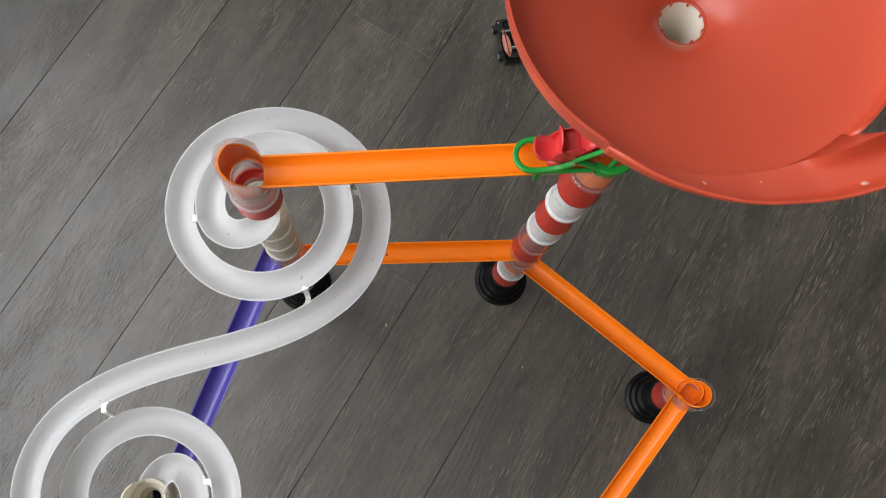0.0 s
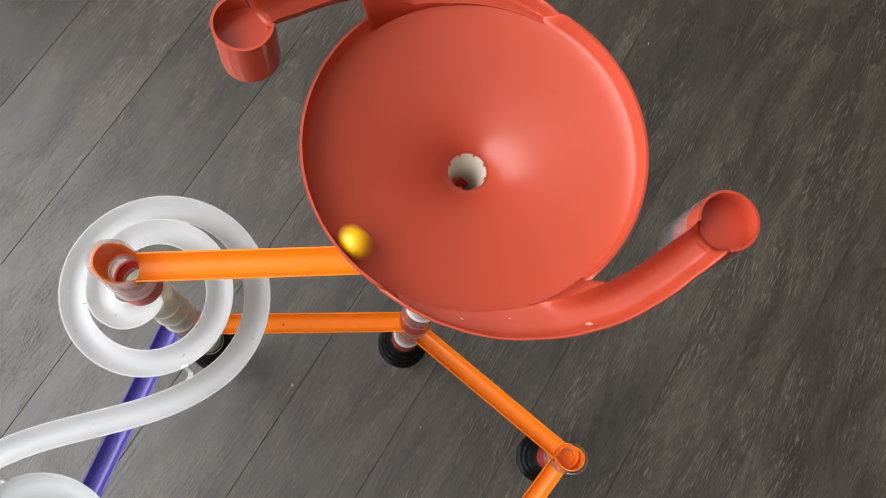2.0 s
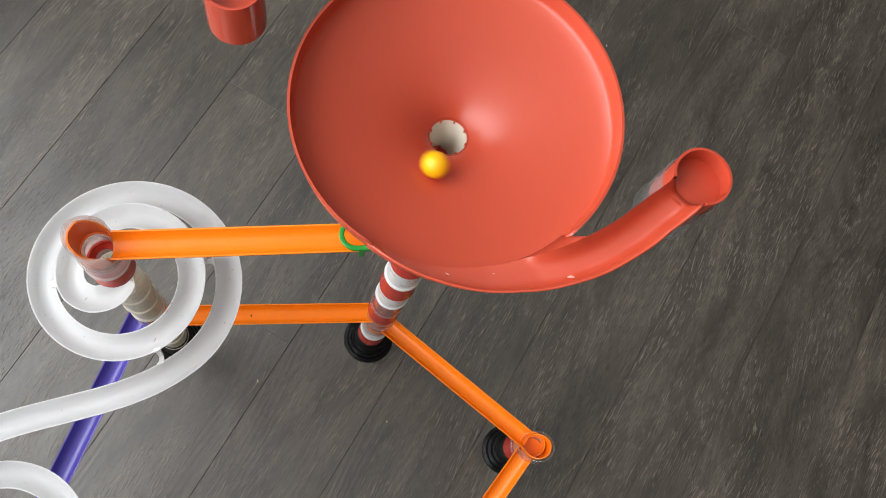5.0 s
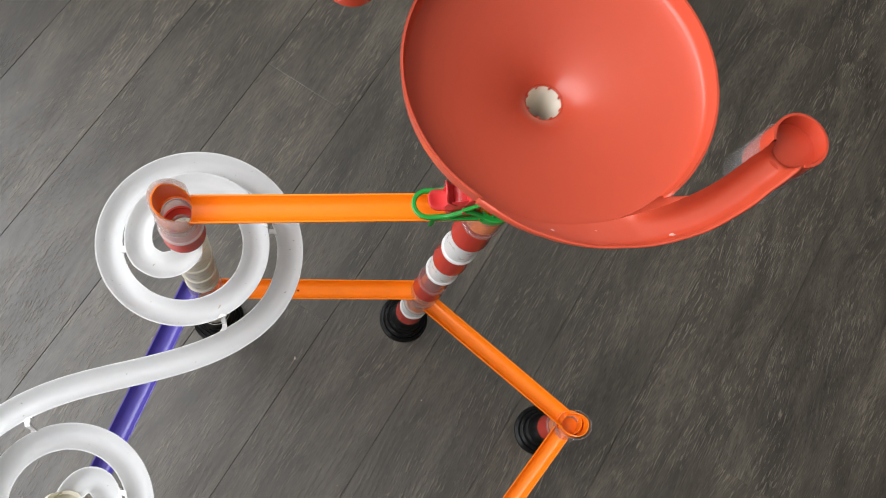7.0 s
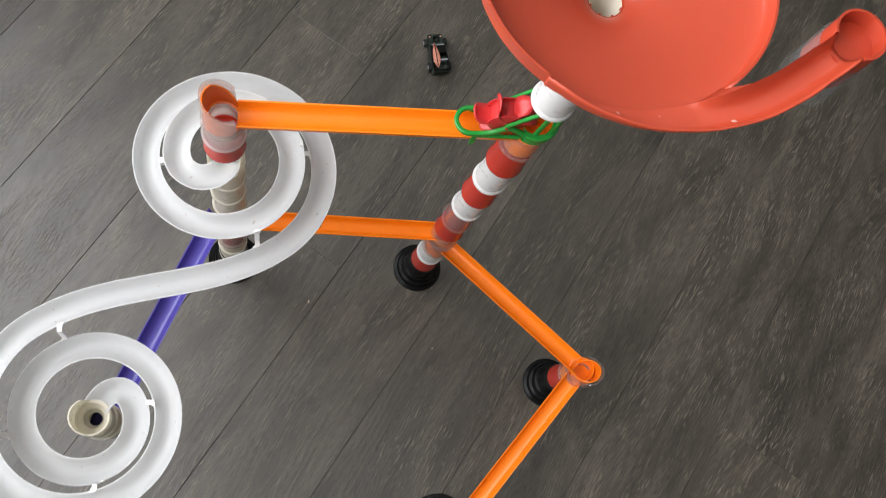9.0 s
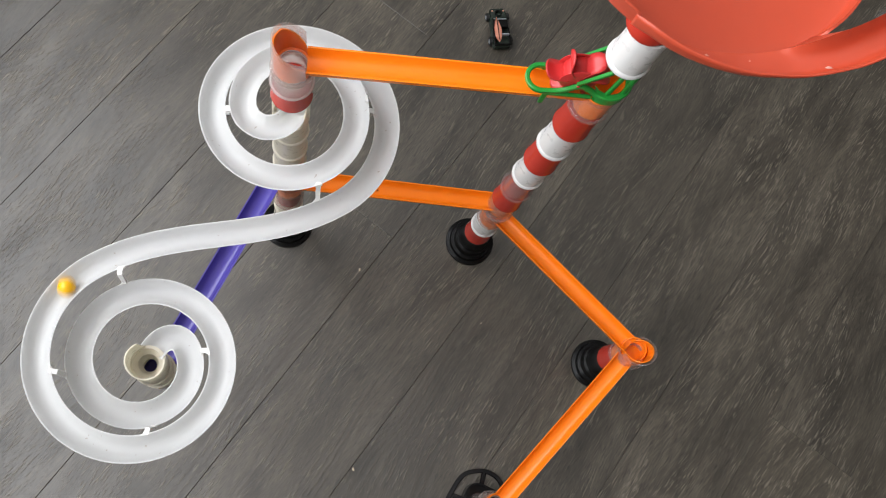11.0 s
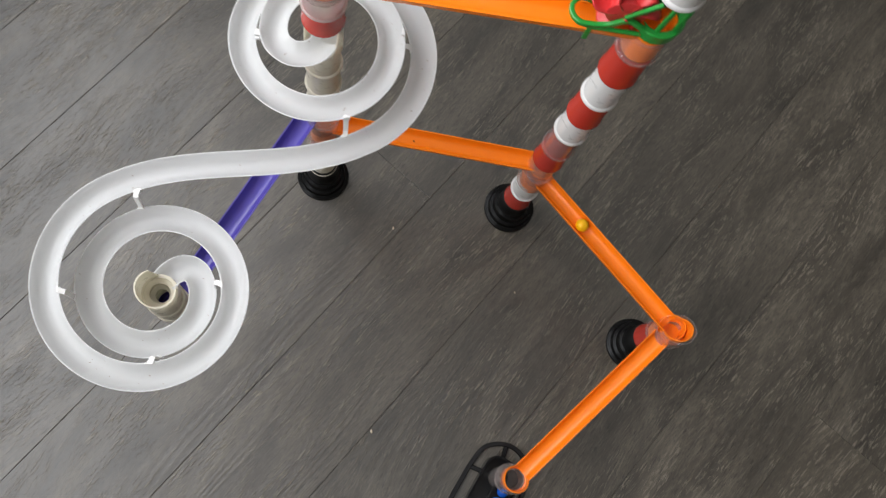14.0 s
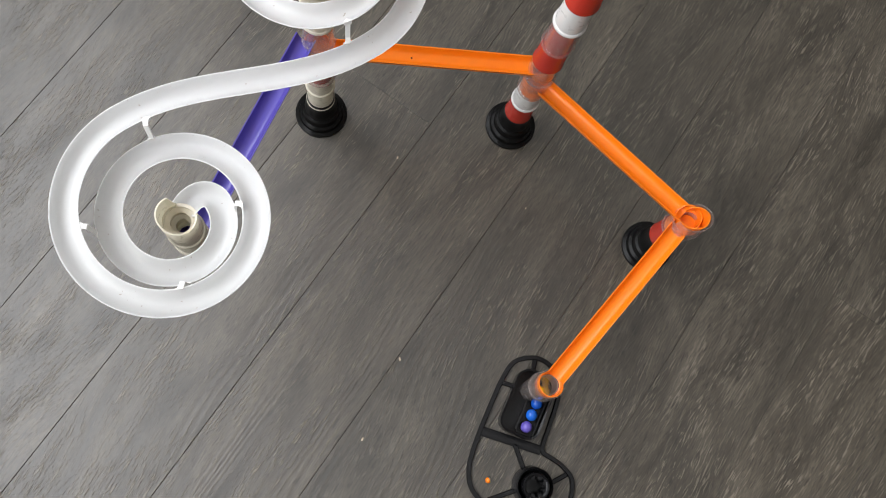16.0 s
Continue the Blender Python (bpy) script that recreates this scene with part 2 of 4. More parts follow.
# tones of unseen walls, darkened to hold back fill light
WALL_DIM = plaster("unseen_dark_wall", (0.25, 0.232, 0.21))
WALL_NORTH = plaster("unseen_mid_grey_wall", (0.50, 0.49, 0.47))
CEIL_MAT = plaster("white_ceiling_paint", (0.76, 0.75, 0.73))
FRAME_MAT = plastic("white_window_paint", (0.8, 0.8, 0.8), 0.4)


# ---- mesh helpers ----
def mesh_of(name, bm, material, sharp=38):
    bmesh.ops.recalc_face_normals(bm, faces=bm.faces)
    me = bpy.data.meshes.new(name)
    bm.to_mesh(me)
    bm.free()
    for p in me.polygons:
        p.use_smooth = True
    me.set_sharp_from_angle(angle=radians(sharp))
    me.materials.append(material)
    return me


def part(name, bm, material, parent=None, label="", sharp=38):
    ob = new(name, mesh_of(name, bm, material, sharp))
    ob.parent = parent
    return tagged(ob, label) if label else ob


def thing(name, label, category, m=None, group=""):
    ob = new(name)
    ob.empty_display_size = 0.02
    if m is not None:
        ob.matrix_world = m
    return tagged(ob, label, category, group)


def lathe(profile, n=40, bm=None, at=(0, 0, 0)):
    """A closed profile of (r, z) turned round z."""
    bm = bm or bmesh.new()
    rings = []
    for r, z in profile:
        if r < 1e-6:
            rings.append([bm.verts.new((at[0], at[1], at[2] + z))] * n)
        else:
            rings.append([bm.verts.new((at[0] + r * math.cos(2 * math.pi * k / n), at[1] + r * math.sin(2 * math.pi * k / n), at[2] + z)) for k in range(n)])
    for i in range(len(rings)):
        a, b = rings[i], rings[(i + 1) % len(rings)]
        if a[0] is a[1] and b[0] is b[1]:
            continue
        for k in range(n):
            vs = []
            for v in (a[k], a[(k + 1) % n], b[(k + 1) % n], b[k]):
                if v not in vs:
                    vs.append(v)
            if len(vs) > 2:
                bm.faces.new(vs)
    return bm


def sweep(points, section, closed=False, up=Vector((0, 0, 1)), bm=None):
    """A closed section of (side, height) carried along points, its height kept upright."""
    bm = bm or bmesh.new()
    pts = [Vector(p) for p in points]
    rings = []
    for i, p in enumerate(pts):
        a = pts[i - 1] if i or closed else p
        b = pts[(i + 1) % len(pts)] if i + 1 < len(pts) or closed else p
        t = (b - a).normalized()
        side = up.cross(t).normalized()
        h = t.cross(side)
        rings.append([bm.verts.new(p + side * s + h * z) for s, z in section])
    m = len(section)
    for i in range(len(rings) if closed else len(rings) - 1):
        a, b = rings[i], rings[(i + 1) % len(rings)]
        for k in range(m):
            bm.faces.new((a[k], a[(k + 1) % m], b[(k + 1) % m], b[k]))
    if not closed:
        bm.faces.new(rings[0])
        bm.faces.new(rings[-1][::-1])
    return bm


def box(bm, x0, y0, z0, x1, y1, z1, bevel=0.0):
    r = bmesh.ops.create_cube(bm, size=1, matrix=Matrix.LocRotScale(((x0 + x1) / 2, (y0 + y1) / 2, (z0 + z1) / 2), None, (x1 - x0, y1 - y0, z1 - z0)))
    if bevel:
        es = list({e for v in r["verts"] for e in v.link_edges})
        bmesh.ops.bevel(bm, geom=es, offset=bevel, segments=2, affect="EDGES", profile=0.6)
    return bm


def cup_wall(r, low, top, thick=0.0013, n=48, bm=None):
    """A round wall from z = low up to top(angle in degrees)."""
    bm = bm or bmesh.new()
    cols = []
    for k in range(n):
        a = 2 * math.pi * k / n
        c, s, h = math.cos(a), math.sin(a), top(math.degrees(a))
        cols.append([bm.verts.new((q * c, q * s, z)) for q, z in ((r, low), (r, h), (r - thick, h), (r - thick, low))])
    for k in range(n):
        a, b = cols[k], cols[(k + 1) % n]
        for i in range(4):
            bm.faces.new((a[i], b[i], b[(i + 1) % 4], a[(i + 1) % 4]))
    return bm


def smooth_loop(points, n=8, closed=True):
    out, m = [], len(points)
    P = [Vector((*p, 0)) if len(p) == 2 else Vector(p) for p in points]
    for i in range(m if closed else m - 1):
        a, b = P[(i - 1) % m] if closed or i else P[i], P[i]
        c, d = P[(i + 1) % m], P[(i + 2) % m] if closed or i + 2 < m else P[(i + 1) % m]
        for k in range(n):
            s = k / n
            out.append(0.5 * (2 * b + (c - a) * s + (2 * a - 5 * b + 4 * c - d) * s * s + (3 * b - a - 3 * c + d) * s**3))
    if not closed:
        out.append(P[-1])
    return out


# ---- plan of the marble run ----
# feet of the columns, and how far each leans per metre of height
COL_A, COL_B, COL_C = (-0.078, 0.267, 0.026, -0.036), (0.2005, 0.2675, 0.0190, -0.0230), (0.405, 0.0945, -0.012, -0.014)
COL_D = (-0.193, 0.009, 0.026, -0.022)
CUP_E = (0.236, -0.121)
FUNNEL = (0.2025, 0.256, 0.870)


def axis(base, z):
    return Vector((base[0] + base[2] * z, base[1] + base[3] * z, z))


# straight gutters: upper end, lower end (z of the gutter's inner floor)
UP_A, UP_B = axis(COL_B, 0.597), axis(COL_A, 0.594)
PUR_A, PUR_B = axis(COL_D, 0.290), axis(COL_A, 0.262) + Vector((-0.013, 0.002, 0))
LOW_A, LOW_B = axis(COL_A, 0.232), axis(COL_B, 0.216)
MID_A, MID_B = axis(COL_B, 0.173), axis(COL_C, 0.169) + Vector((0.004, -0.003, 0))
END_A, END_B = axis(COL_C, 0.158), Vector((CUP_E[0], CUP_E[1], 0.118))

SP1, SP2 = (-0.0625, 0.2545), (-0.1850, 0.0010)      # eyes of the two spirals
SP_TOP, SP_LOW = 0.490, 0.388


def spiral_plan():
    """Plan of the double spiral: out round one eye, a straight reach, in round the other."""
    pts = []
    for i in range(0, 160):
        a = 90 + i * 5
        if a > 782:
            break
        r = 0.0490 + (a - 180) * 8.5e-5
        if a < 270:
            r = float(np.interp(a, [90, 95, 115, 135, 154, 168, 188, 226, 270], [0.0090, 0.0140, 0.0285, 0.0405, 0.0478, 0.0500, 0.0508, 0.0525, 0.05665]))
        r += 0.0024 * math.exp(-((a - 545) / 70) ** 2) - 0.0028 * math.exp(-((a - 360) / 60) ** 2)
        pts.append((SP1[0] + r * math.cos(radians(-a)), SP1[1] + r * math.sin(radians(-a))))
    tail = []
    for a in [118 + i * 5 for i in range(0, 128)] + [758, 762, 766, 770, 774, 777.5, 780.5, 783, 785, 786.5, 787.5, 788.2]:
        r = 0.0970 - (a - 150) * 9.2e-5
        if a > 755:
            r = float(np.interp(a, [755, 765, 774, 781, 786, 788.2], [0.0413, 0.0383, 0.0331, 0.0262, 0.0180, 0.0105]))
        tail.append((SP2[0] + r * math.cos(radians(a)), SP2[1] + r * math.sin(radians(a))))
    p0, p1 = np.array(pts[-1]), np.array(tail[0])
    d0, d1 = np.array(pts[-1]) - np.array(pts[-2]), np.array(tail[1]) - np.array(tail[0])
    span = np.linalg.norm(p1 - p0)
    d0, d1 = d0 / np.linalg.norm(d0) * span, d1 / np.linalg.norm(d1) * span
    for i in range(1, 20):
        s = i / 20
        h = (2 * s**3 - 3 * s**2 + 1) * p0 + (s**3 - 2 * s**2 + s) * d0 + (3 * s**2 - 2 * s**3) * p1 + (s**3 - s**2) * d1
        pts.append((h[0], h[1]))
    pts += tail
    q = np.array(pts)
    d = np.r_[0, np.cumsum(np.linalg.norm(np.diff(q, axis=0), axis=1))]
    return q, d, d[len(pts) - len(tail)]


SP_XY, SP_D, SP_JOIN = spiral_plan()
SP_LEN = SP_D[-1]


def spiral_at(d):
    """The rim's height line of the spiral, d metres along it."""
    x, y = np.interp(d, SP_D, SP_XY[:, 0]), np.interp(d, SP_D, SP_XY[:, 1])
    return Vector((x, y, SP_TOP + (SP_LOW - SP_TOP) * d / SP_LEN))


BOWL = [(0.0995, 0.0), (0.0975, -0.012), (0.092, -0.0155), (0.075, -0.0205), (0.055, -0.0258), (0.038, -0.0310), (0.025, -0.0368), (0.0170, -0.0423), (0.0123, -0.0475)]


def bowl_z(r):
    rs, zs = [p[0] for p in BOWL][::-1], [p[1] for p in BOWL][::-1]
    return float(np.interp(r, rs, zs))


# ---- the room: walls and ceiling are unseen, toned to set the bounce light ----
X0, X1, Y0, Y1, HIGH = -1.06, 2.9, -2.2, 2.4, 3.0


def slab(name, x0, y0, z0, x1, y1, z1, material, label):
    return tagged(part(name, box(bmesh.new(), x0, y0, z0, x1, y1, z1), material), label, name.split("_")[0], kind="structure")


slab("ceiling", X0, Y0, HIGH, X1, Y1, HIGH + 0.1, CEIL_MAT, "plain white painted ceiling of the room")
# unseen east and south walls, dark so that less light fills the right side
slab("wall_east", X1, Y0, 0, X1 + 0.12, Y1, HIGH, WALL_DIM, "unseen wall, kept dark to cut the fill light")
slab("wall_south", X0 - 0.12, Y0 - 0.12, 0, X1 + 0.12, Y0, HIGH, WALL_DIM, "unseen wall, kept dark to cut the fill light")
WY0, WY1, WZ0, WZ1 = -1.30, 1.50, 0.90, 2.95
bm = bmesh.new()
for y0, z0, y1, z1 in ((Y0, 0, Y1, WZ0), (Y0, WZ1, Y1, HIGH), (Y0, WZ0, WY0, WZ1), (WY1, WZ0, Y1, WZ1)):
    box(bm, X0 - 0.12, y0, z0, X0, y1, z1)
tagged(part("wall_west", bm, WALL_MAT), "pale painted wall with a wide window", "wall", kind="structure")
win = tagged(new("window_1"), "wide window with a white painted frame", "window", kind="structure")
bm = bmesh.new()
for y0, z0, y1, z1 in ((WY0, WZ0, WY1, WZ0 + 0.05), (WY0, WZ1 - 0.05, WY1, WZ1), (WY0, WZ0 + 0.05, WY0 + 0.05, WZ1 - 0.05), (WY1 - 0.05, WZ0 + 0.05, WY1, WZ1 - 0.05), (0.075, WZ0 + 0.05, 0.125, WZ1 - 0.05)):
    box(bm, X0 - 0.09, y0, z0, X0 - 0.05, y1, z1)
part("window_frame", bm, FRAME_MAT, win)
# unseen north wall, toned down to weaken its bounce
slab("wall_north", X0 - 0.12, Y1, 0, X1 + 0.12, Y1 + 0.12, HIGH, WALL_NORTH, "unseen wall, mid grey to temper the bounce light")
floor = tagged(part("floor", box(bmesh.new(), X0 - 0.12, Y0 - 0.12, -0.06, X1 + 0.12, Y1 + 0.12, -0.0135), SUBFLOOR), "dark grey-brown oak laminate floor laid in wide boards", "floor", kind="structure")


# ---- columns of stacked tubes ----
PITCH = 0.054


def tilt_at(base):
    z = Vector((base[2], base[3], 1)).normalized()
    x = Vector((1, 0, 0))
    y = z.cross(x).normalized()
    x = y.cross(z)
    m = Matrix((x, y, z)).transposed().to_4x4()
    m.translation = (base[0], base[1], 0)
    return m


def tube_mesh(kind):
    if kind == "plain":      # straight sleeve with a rounded lower edge
        prof = [(0.0170, 0.0), (0.0190, 0.0008), (0.0199, 0.0030), (0.0200, 0.0058), (0.0194, 0.0100), (0.0186, 0.022), (0.0178, PITCH), (0.0150, PITCH), (0.0148, PITCH - 0.003), (0.0100, PITCH - 0.007), (0.0100, PITCH - 0.009), (0.0148, PITCH - 0.006), (0.0148, 0.0)]
    else:                    # sleeve with a bead round its lower end
        prof = [(0.0168, 0.0), (0.0188, 0.0003), (0.0197, 0.0018), (0.0197, 0.0040), (0.0188, 0.0056), (0.0179, 0.0064), (0.0174, 0.030), (0.0169, PITCH), (0.0148, PITCH), (0.0147, PITCH - 0.003), (0.0100, PITCH - 0.007), (0.0100, PITCH - 0.009), (0.0147, PITCH - 0.006), (0.0147, 0.0)]
    if kind == "clear":
        prof = [(r + 0.0010 if r > 0.0160 else 0.0166, z) for r, z in prof[:-6]] + [(0.0166, PITCH), (0.0166, 0.0)]
    return lathe(prof, 44)


def base_mesh():
    prof = [(0.0, 0.0), (0.0368, 0.0), (0.0372, 0.003), (0.0366, 0.0062), (0.0322, 0.0088), (0.0316, 0.0125), (0.0310, 0.0170), (0.0272, 0.0195), (0.0266, 0.0250), (0.0262, 0.0330),
            (0.0228, 0.0355), (0.0222, 0.0450), (0.0200, 0.0480), (0.0192, 0.0700), (0.0172, 0.0800), (0.0150, 0.0800), (0.0150, 0.0500), (0.0, 0.0500)]
    return lathe(prof, 56)


LOOK = {"r": ("plain", RED, "glossy red tube"), "w": ("bead", WHITE, "white tube with a beaded lower rim"), "i": ("bead", IVORY, "ivory tube with a beaded lower rim"),
        "c": ("clear", CLEAR, "clear see-through tube"), "m": ("clear", MILKY, "milky clear tube")}


def column(label, base, tubes):
    """tubes: (height of the lower rim, look) from the foot up; each reaches to the next."""
    col = thing("tube_column", label, "marble run column", tilt_at(base), "columns of the marble run")
    part("base", base_mesh(), BLACK, col, "round stepped black plastic foot")
    for (z, c), (z2, _) in zip(tubes, tubes[1:]):
        if c == " ":
            continue
        kind, material, lab = LOOK[c]
        ob = part("tube", tube_mesh(kind), material, col, lab)
        ob.location = (-0.004 if z > 0.70 else 0, 0.003 if z > 0.70 else 0, z)
        ob.scale = (1, 1, (z2 - z) / PITCH)
    return col


col_a = column("tall column of ivory, clear and red plastic tubes on a black foot", COL_A, [(0.066, "i"), (0.120, "i"), (0.160, "c"), (0.212, "c"), (0.266, "c"), (0.318, "i"), (0.371, "i"), (0.424, "i"), (0.474, " "), (0.524, "r"), (0.557, "m"), (0.589, " ")])
col_b = column("tall column of stacked red, white and clear tubes on a black foot", COL_B, [(0.064, "r"), (0.110, "w"), (0.156, "c"), (0.200, "c"), (0.246, "r"), (0.295, "c"), (0.349, "w"), (0.402, "r"), (0.455, "w"), (0.513, "r"), (0.567, "c"), (0.604, " "), (0.667, "w"), (0.722, "r"), (0.786, " ")])
part("core", lathe([(0.0150, 0.296), (0.0158, 0.296), (0.0158, 0.348), (0.0150, 0.348)], 40), RED, col_b, "red tube inside a clear one")
part("core", lathe([(0.0150, 0.150), (0.0158, 0.150), (0.0158, 0.205), (0.0150, 0.205)], 40), RED, col_a, "red tube inside a clear one")
col_c = column("short column of a red and clear tubes on a black foot", COL_C, [(0.075, "r"), (0.130, "c"), (0.170, " ")])


def clear_cup(parent, at, opening, low=-0.030, high=0.030, tall=0.040, r=0.0186, material=CLEAR):
    """A clear receiving cup: its wall is cut away on the side where the gutter enters."""
    def top(a):
        d = abs((a - opening + 180) % 360 - 180)
        return -0.002 if d < 52 else (high if d < 60 else high + (tall - high) * min(1, (d - 60) / 90))
    ob = part("cup", cup_wall(r, low, top), material, parent, "clear cup cut open for the gutter")
    ob.location = at
    inner = part("inner_tube", lathe([(0.0122, low), (0.0134, low), (0.0134, -0.0006), (0.0122, -0.0002)], 40), MILKY, ob, "milky clear inner tube")
    bead = part("bead", lathe([(r - 0.001, 0), (r + 0.0012, 0.0006), (r + 0.0014, 0.003), (r + 0.0004, 0.0046), (r - 0.001, 0.005)], 44), material, ob)
    bead.location = (0, 0, low)
    return ob


def heading(a, b):
    return math.degrees(math.atan2(b[1] - a[1], b[0] - a[0]))


clear_cup(col_a, (0, 0, UP_B.z - 0.002), heading(UP_B, UP_A), -0.008, 0.034, 0.052)
clear_cup(col_c, (0.004, -0.003, MID_B.z - 0.002), heading(MID_B, MID_A), -0.012, 0.020, 0.034, 0.0202)

# ---- straight gutters ----
GW = 0.0128


def gutter_section():
    inner = [(0.0113 * s, 0.0098 * abs(s) ** 3.4) for s in (-1, -0.97, -0.9, -0.8, -0.66, -0.45, 0, 0.45, 0.66, 0.8, 0.9, 0.97, 1)]
    return [(-GW, 0.0100), *inner, (GW, 0.0100), (GW, 0.0088), (0.0122, 0.0075), (0.0112, 0.0020), (0.0060, -0.0013), (-0.0060, -0.0013), (-0.0112, 0.0020), (-0.0122, 0.0075), (-GW, 0.0088)]


def gutter(label, a, b, material, ends=(True, True), scoop=0.018):
    a, b = Vector(a), Vector(b)
    g = thing("gutter", label, "marble run track", Matrix.Translation(a), "straight gutters of the marble run")
    d = b - a
    flat = Vector((d.x, d.y, 0)).normalized()
    s0, s1 = (0.0125 if ends[0] else 0.004), (0.0125 if ends[1] else 0.004)
    L = d.length
    part("channel", sweep([d * (s0 / L), d * 0.25, d * 0.5, d * 0.75, d * (1 - s1 / L)], gutter_section()), material, g)
    for on, at, way, skirt in ((ends[0], Vector((0, 0, 0)), heading((0, 0), flat), -0.026), (ends[1], d, heading(flat, (0, 0)), -0.005)):
        if not on:
            continue

        def top(q, way=way, rise=0.0125 if skirt < -0.01 else scoop):
            e = abs((q - way + 180) % 360 - 180)
            return 0.0005 if e < 40 else 0.0102 + rise * min(1, max(0, (e - 46) / 80)) ** 0.8
        bm = cup_wall(0.0166, skirt, top, 0.0014)
        if skirt < -0.01:
            lathe([(0.0, -0.0004), (0.0153, -0.0004), (0.0153, -0.0018), (0.0, -0.0018)], 40, bm)
        else:
            lathe([(0.0156, -0.0012), (0.0156, 0.0002), (0.0136, -0.0006), (0.0136, -0.0020)], 40, bm)
        ring = part("end_ring", bm, material, g)
        ring.location = at
    return g


upper = gutter("long orange plastic gutter between the column tops", UP_A, UP_B, ORANGE, scoop=0.026)
gutter("violet plastic gutter below the white spiral", PUR_A, PUR_B, PURPLE, (True, False))
lower_gutter = gutter("orange plastic gutter with a small dark hole", LOW_A, LOW_B, ORANGE)
gutter("orange plastic gutter running down to the short column", MID_A, MID_B, ORANGE)
gutter("orange plastic gutter running down to the black tray", END_A, END_B, ORANGE, scoop=0.010)
hole = part("peg_hole", lathe([(0.0, 0.0), (0.0011, 0.0), (0.0011, 0.0006), (0.0, 0.0006)], 12), BLACK, lower_gutter, "small dark hole")
hole.location = (LOW_B - LOW_A) * 0.405 + Vector((0, 0, 0.0006))

# ---- the double spiral ----
spiral = thing("spiral_track", "double white plastic spiral track with small clips", "marble run track", Matrix.Translation((0, 0, 0)))
SW = 0.0132


def spiral_section():
    """A shallow trough: flattish floor, upright walls with thin rounded rims."""
    marks = (-1, -0.985, -0.95, -0.88, -0.78, -0.65, -0.45, -0.2, 0.2, 0.45, 0.65, 0.78, 0.88, 0.95, 0.985, 1)
    inner = [(0.0119 * q, -0.0104 * (1 - abs(q) ** 2.3)) for q in marks]
    outer = [(SW * q, -0.0122 * (1 - abs(q) ** 2.6) - 0.0002) for q in marks[::-1]]
    return [(-SW + 0.0004, 0.0003), *inner, (SW - 0.0004, 0.0003), *outer]


part("channel", sweep([spiral_at(d) for d in np.linspace(0, SP_LEN, 620)], spiral_section()), SPIRAL_WHITE, spiral)


def spiral_rings(eye, angle):
    """Distances along the spiral at which it crosses the ray from an eye."""
    out, ray = [], Vector((math.cos(radians(angle)), math.sin(radians(angle))))
    for d in np.linspace(0, SP_LEN, 3000):
        p = spiral_at(d)
        v = Vector((p.x - eye[0], p.y - eye[1]))
        if v.length < 0.115 and abs(v.normalized().cross(ray)) < 0.02 and v.dot(ray) > 0:
            if not out or d - out[-1] > 0.05:
                out.append(d)
    return out


def clip(eye, angle):
    """A small moulded bridge between two neighbouring turns."""
    ds = sorted(spiral_rings(eye, angle), key=lambda d: (spiral_at(d).xy - Vector(eye)).length)[-2:]
    if len(ds) < 2:
        return
    a, b = spiral_at(ds[0]), spiral_at(ds[1])
    ray = Vector((math.cos(radians(angle)), math.sin(radians(angle)), 0))
    side = Vector((-ray.y, ray.x, 0))
    gap = max(0.004, (b - a).dot(ray) - 0.0258)
    if gap > 0.0062:
        lift = Vector((0, 0, 0.0012))
        ends = a + ray * 0.0124 + side * 0.0018 + lift, b - ray * 0.0124 - side * 0.0018 + lift
        reach = ends[1].lerp(ends[0], 0.75)
        reach.z = ends[1].z - 0.0015
        bm = sweep([ends[1], ends[1].lerp(reach, 0.45) + side * 0.0008, reach, ends[0]], [(-0.0024, -0.0022), (0.0024, -0.0022), (0.0024, 0.0), (-0.0024, 0.0)])
        for end, way in ((ends[0], 1), (ends[1], -1)):
            foot = end - lift
            sweep([foot - side * 0.0036, foot + side * 0.0036], [(-0.0009, -0.0045), (0.0009, -0.0045), (0.0009, 0.0014), (-0.0009, 0.0014)], bm=bm)
        part("clip", bm, CLIP_WHITE, spiral)
        return
    for c, way, off in ((a, 1, 0.0036), (b, -1, -0.0036)):
        p = c + ray * (0.0124 * way) + side * off
        q = p + ray * (way * (gap * 0.62 + 0.001))
        bm = sweep([p, q], [(-0.0030, -0.0036), (0.0030, -0.0036), (0.0030, 0.0004), (-0.0030, 0.0004)])
        part("clip", bm, CLIP_WHITE, spiral)


for a in (188, -70, 12):
    clip(SP1, a)
for a in (110, 195, 14, -76):
    clip(SP2, a)
# inlet collar on the ivory tube of the tall column and the ivory drop tube at the other eye
p = axis(COL_A, 0.474)


def inlet_top(a):
    d = abs((a + 112 + 180) % 360 - 180)
    return -0.003 if d < 62 else -0.003 + 0.053 * min(1, (d - 62) / 30)


inlet_cup = part("inlet_cup", cup_wall(0.0188, -0.004, inlet_top, 0.0016), IVORY, spiral, "ivory cup open towards the channel")
inlet_cup.location = p
part("inlet_floor", lathe([(0.0, -0.0026), (0.0174, -0.0024), (0.0174, -0.0042), (0.0, -0.0044)], 36, at=p), SPIRAL_WHITE, spiral)


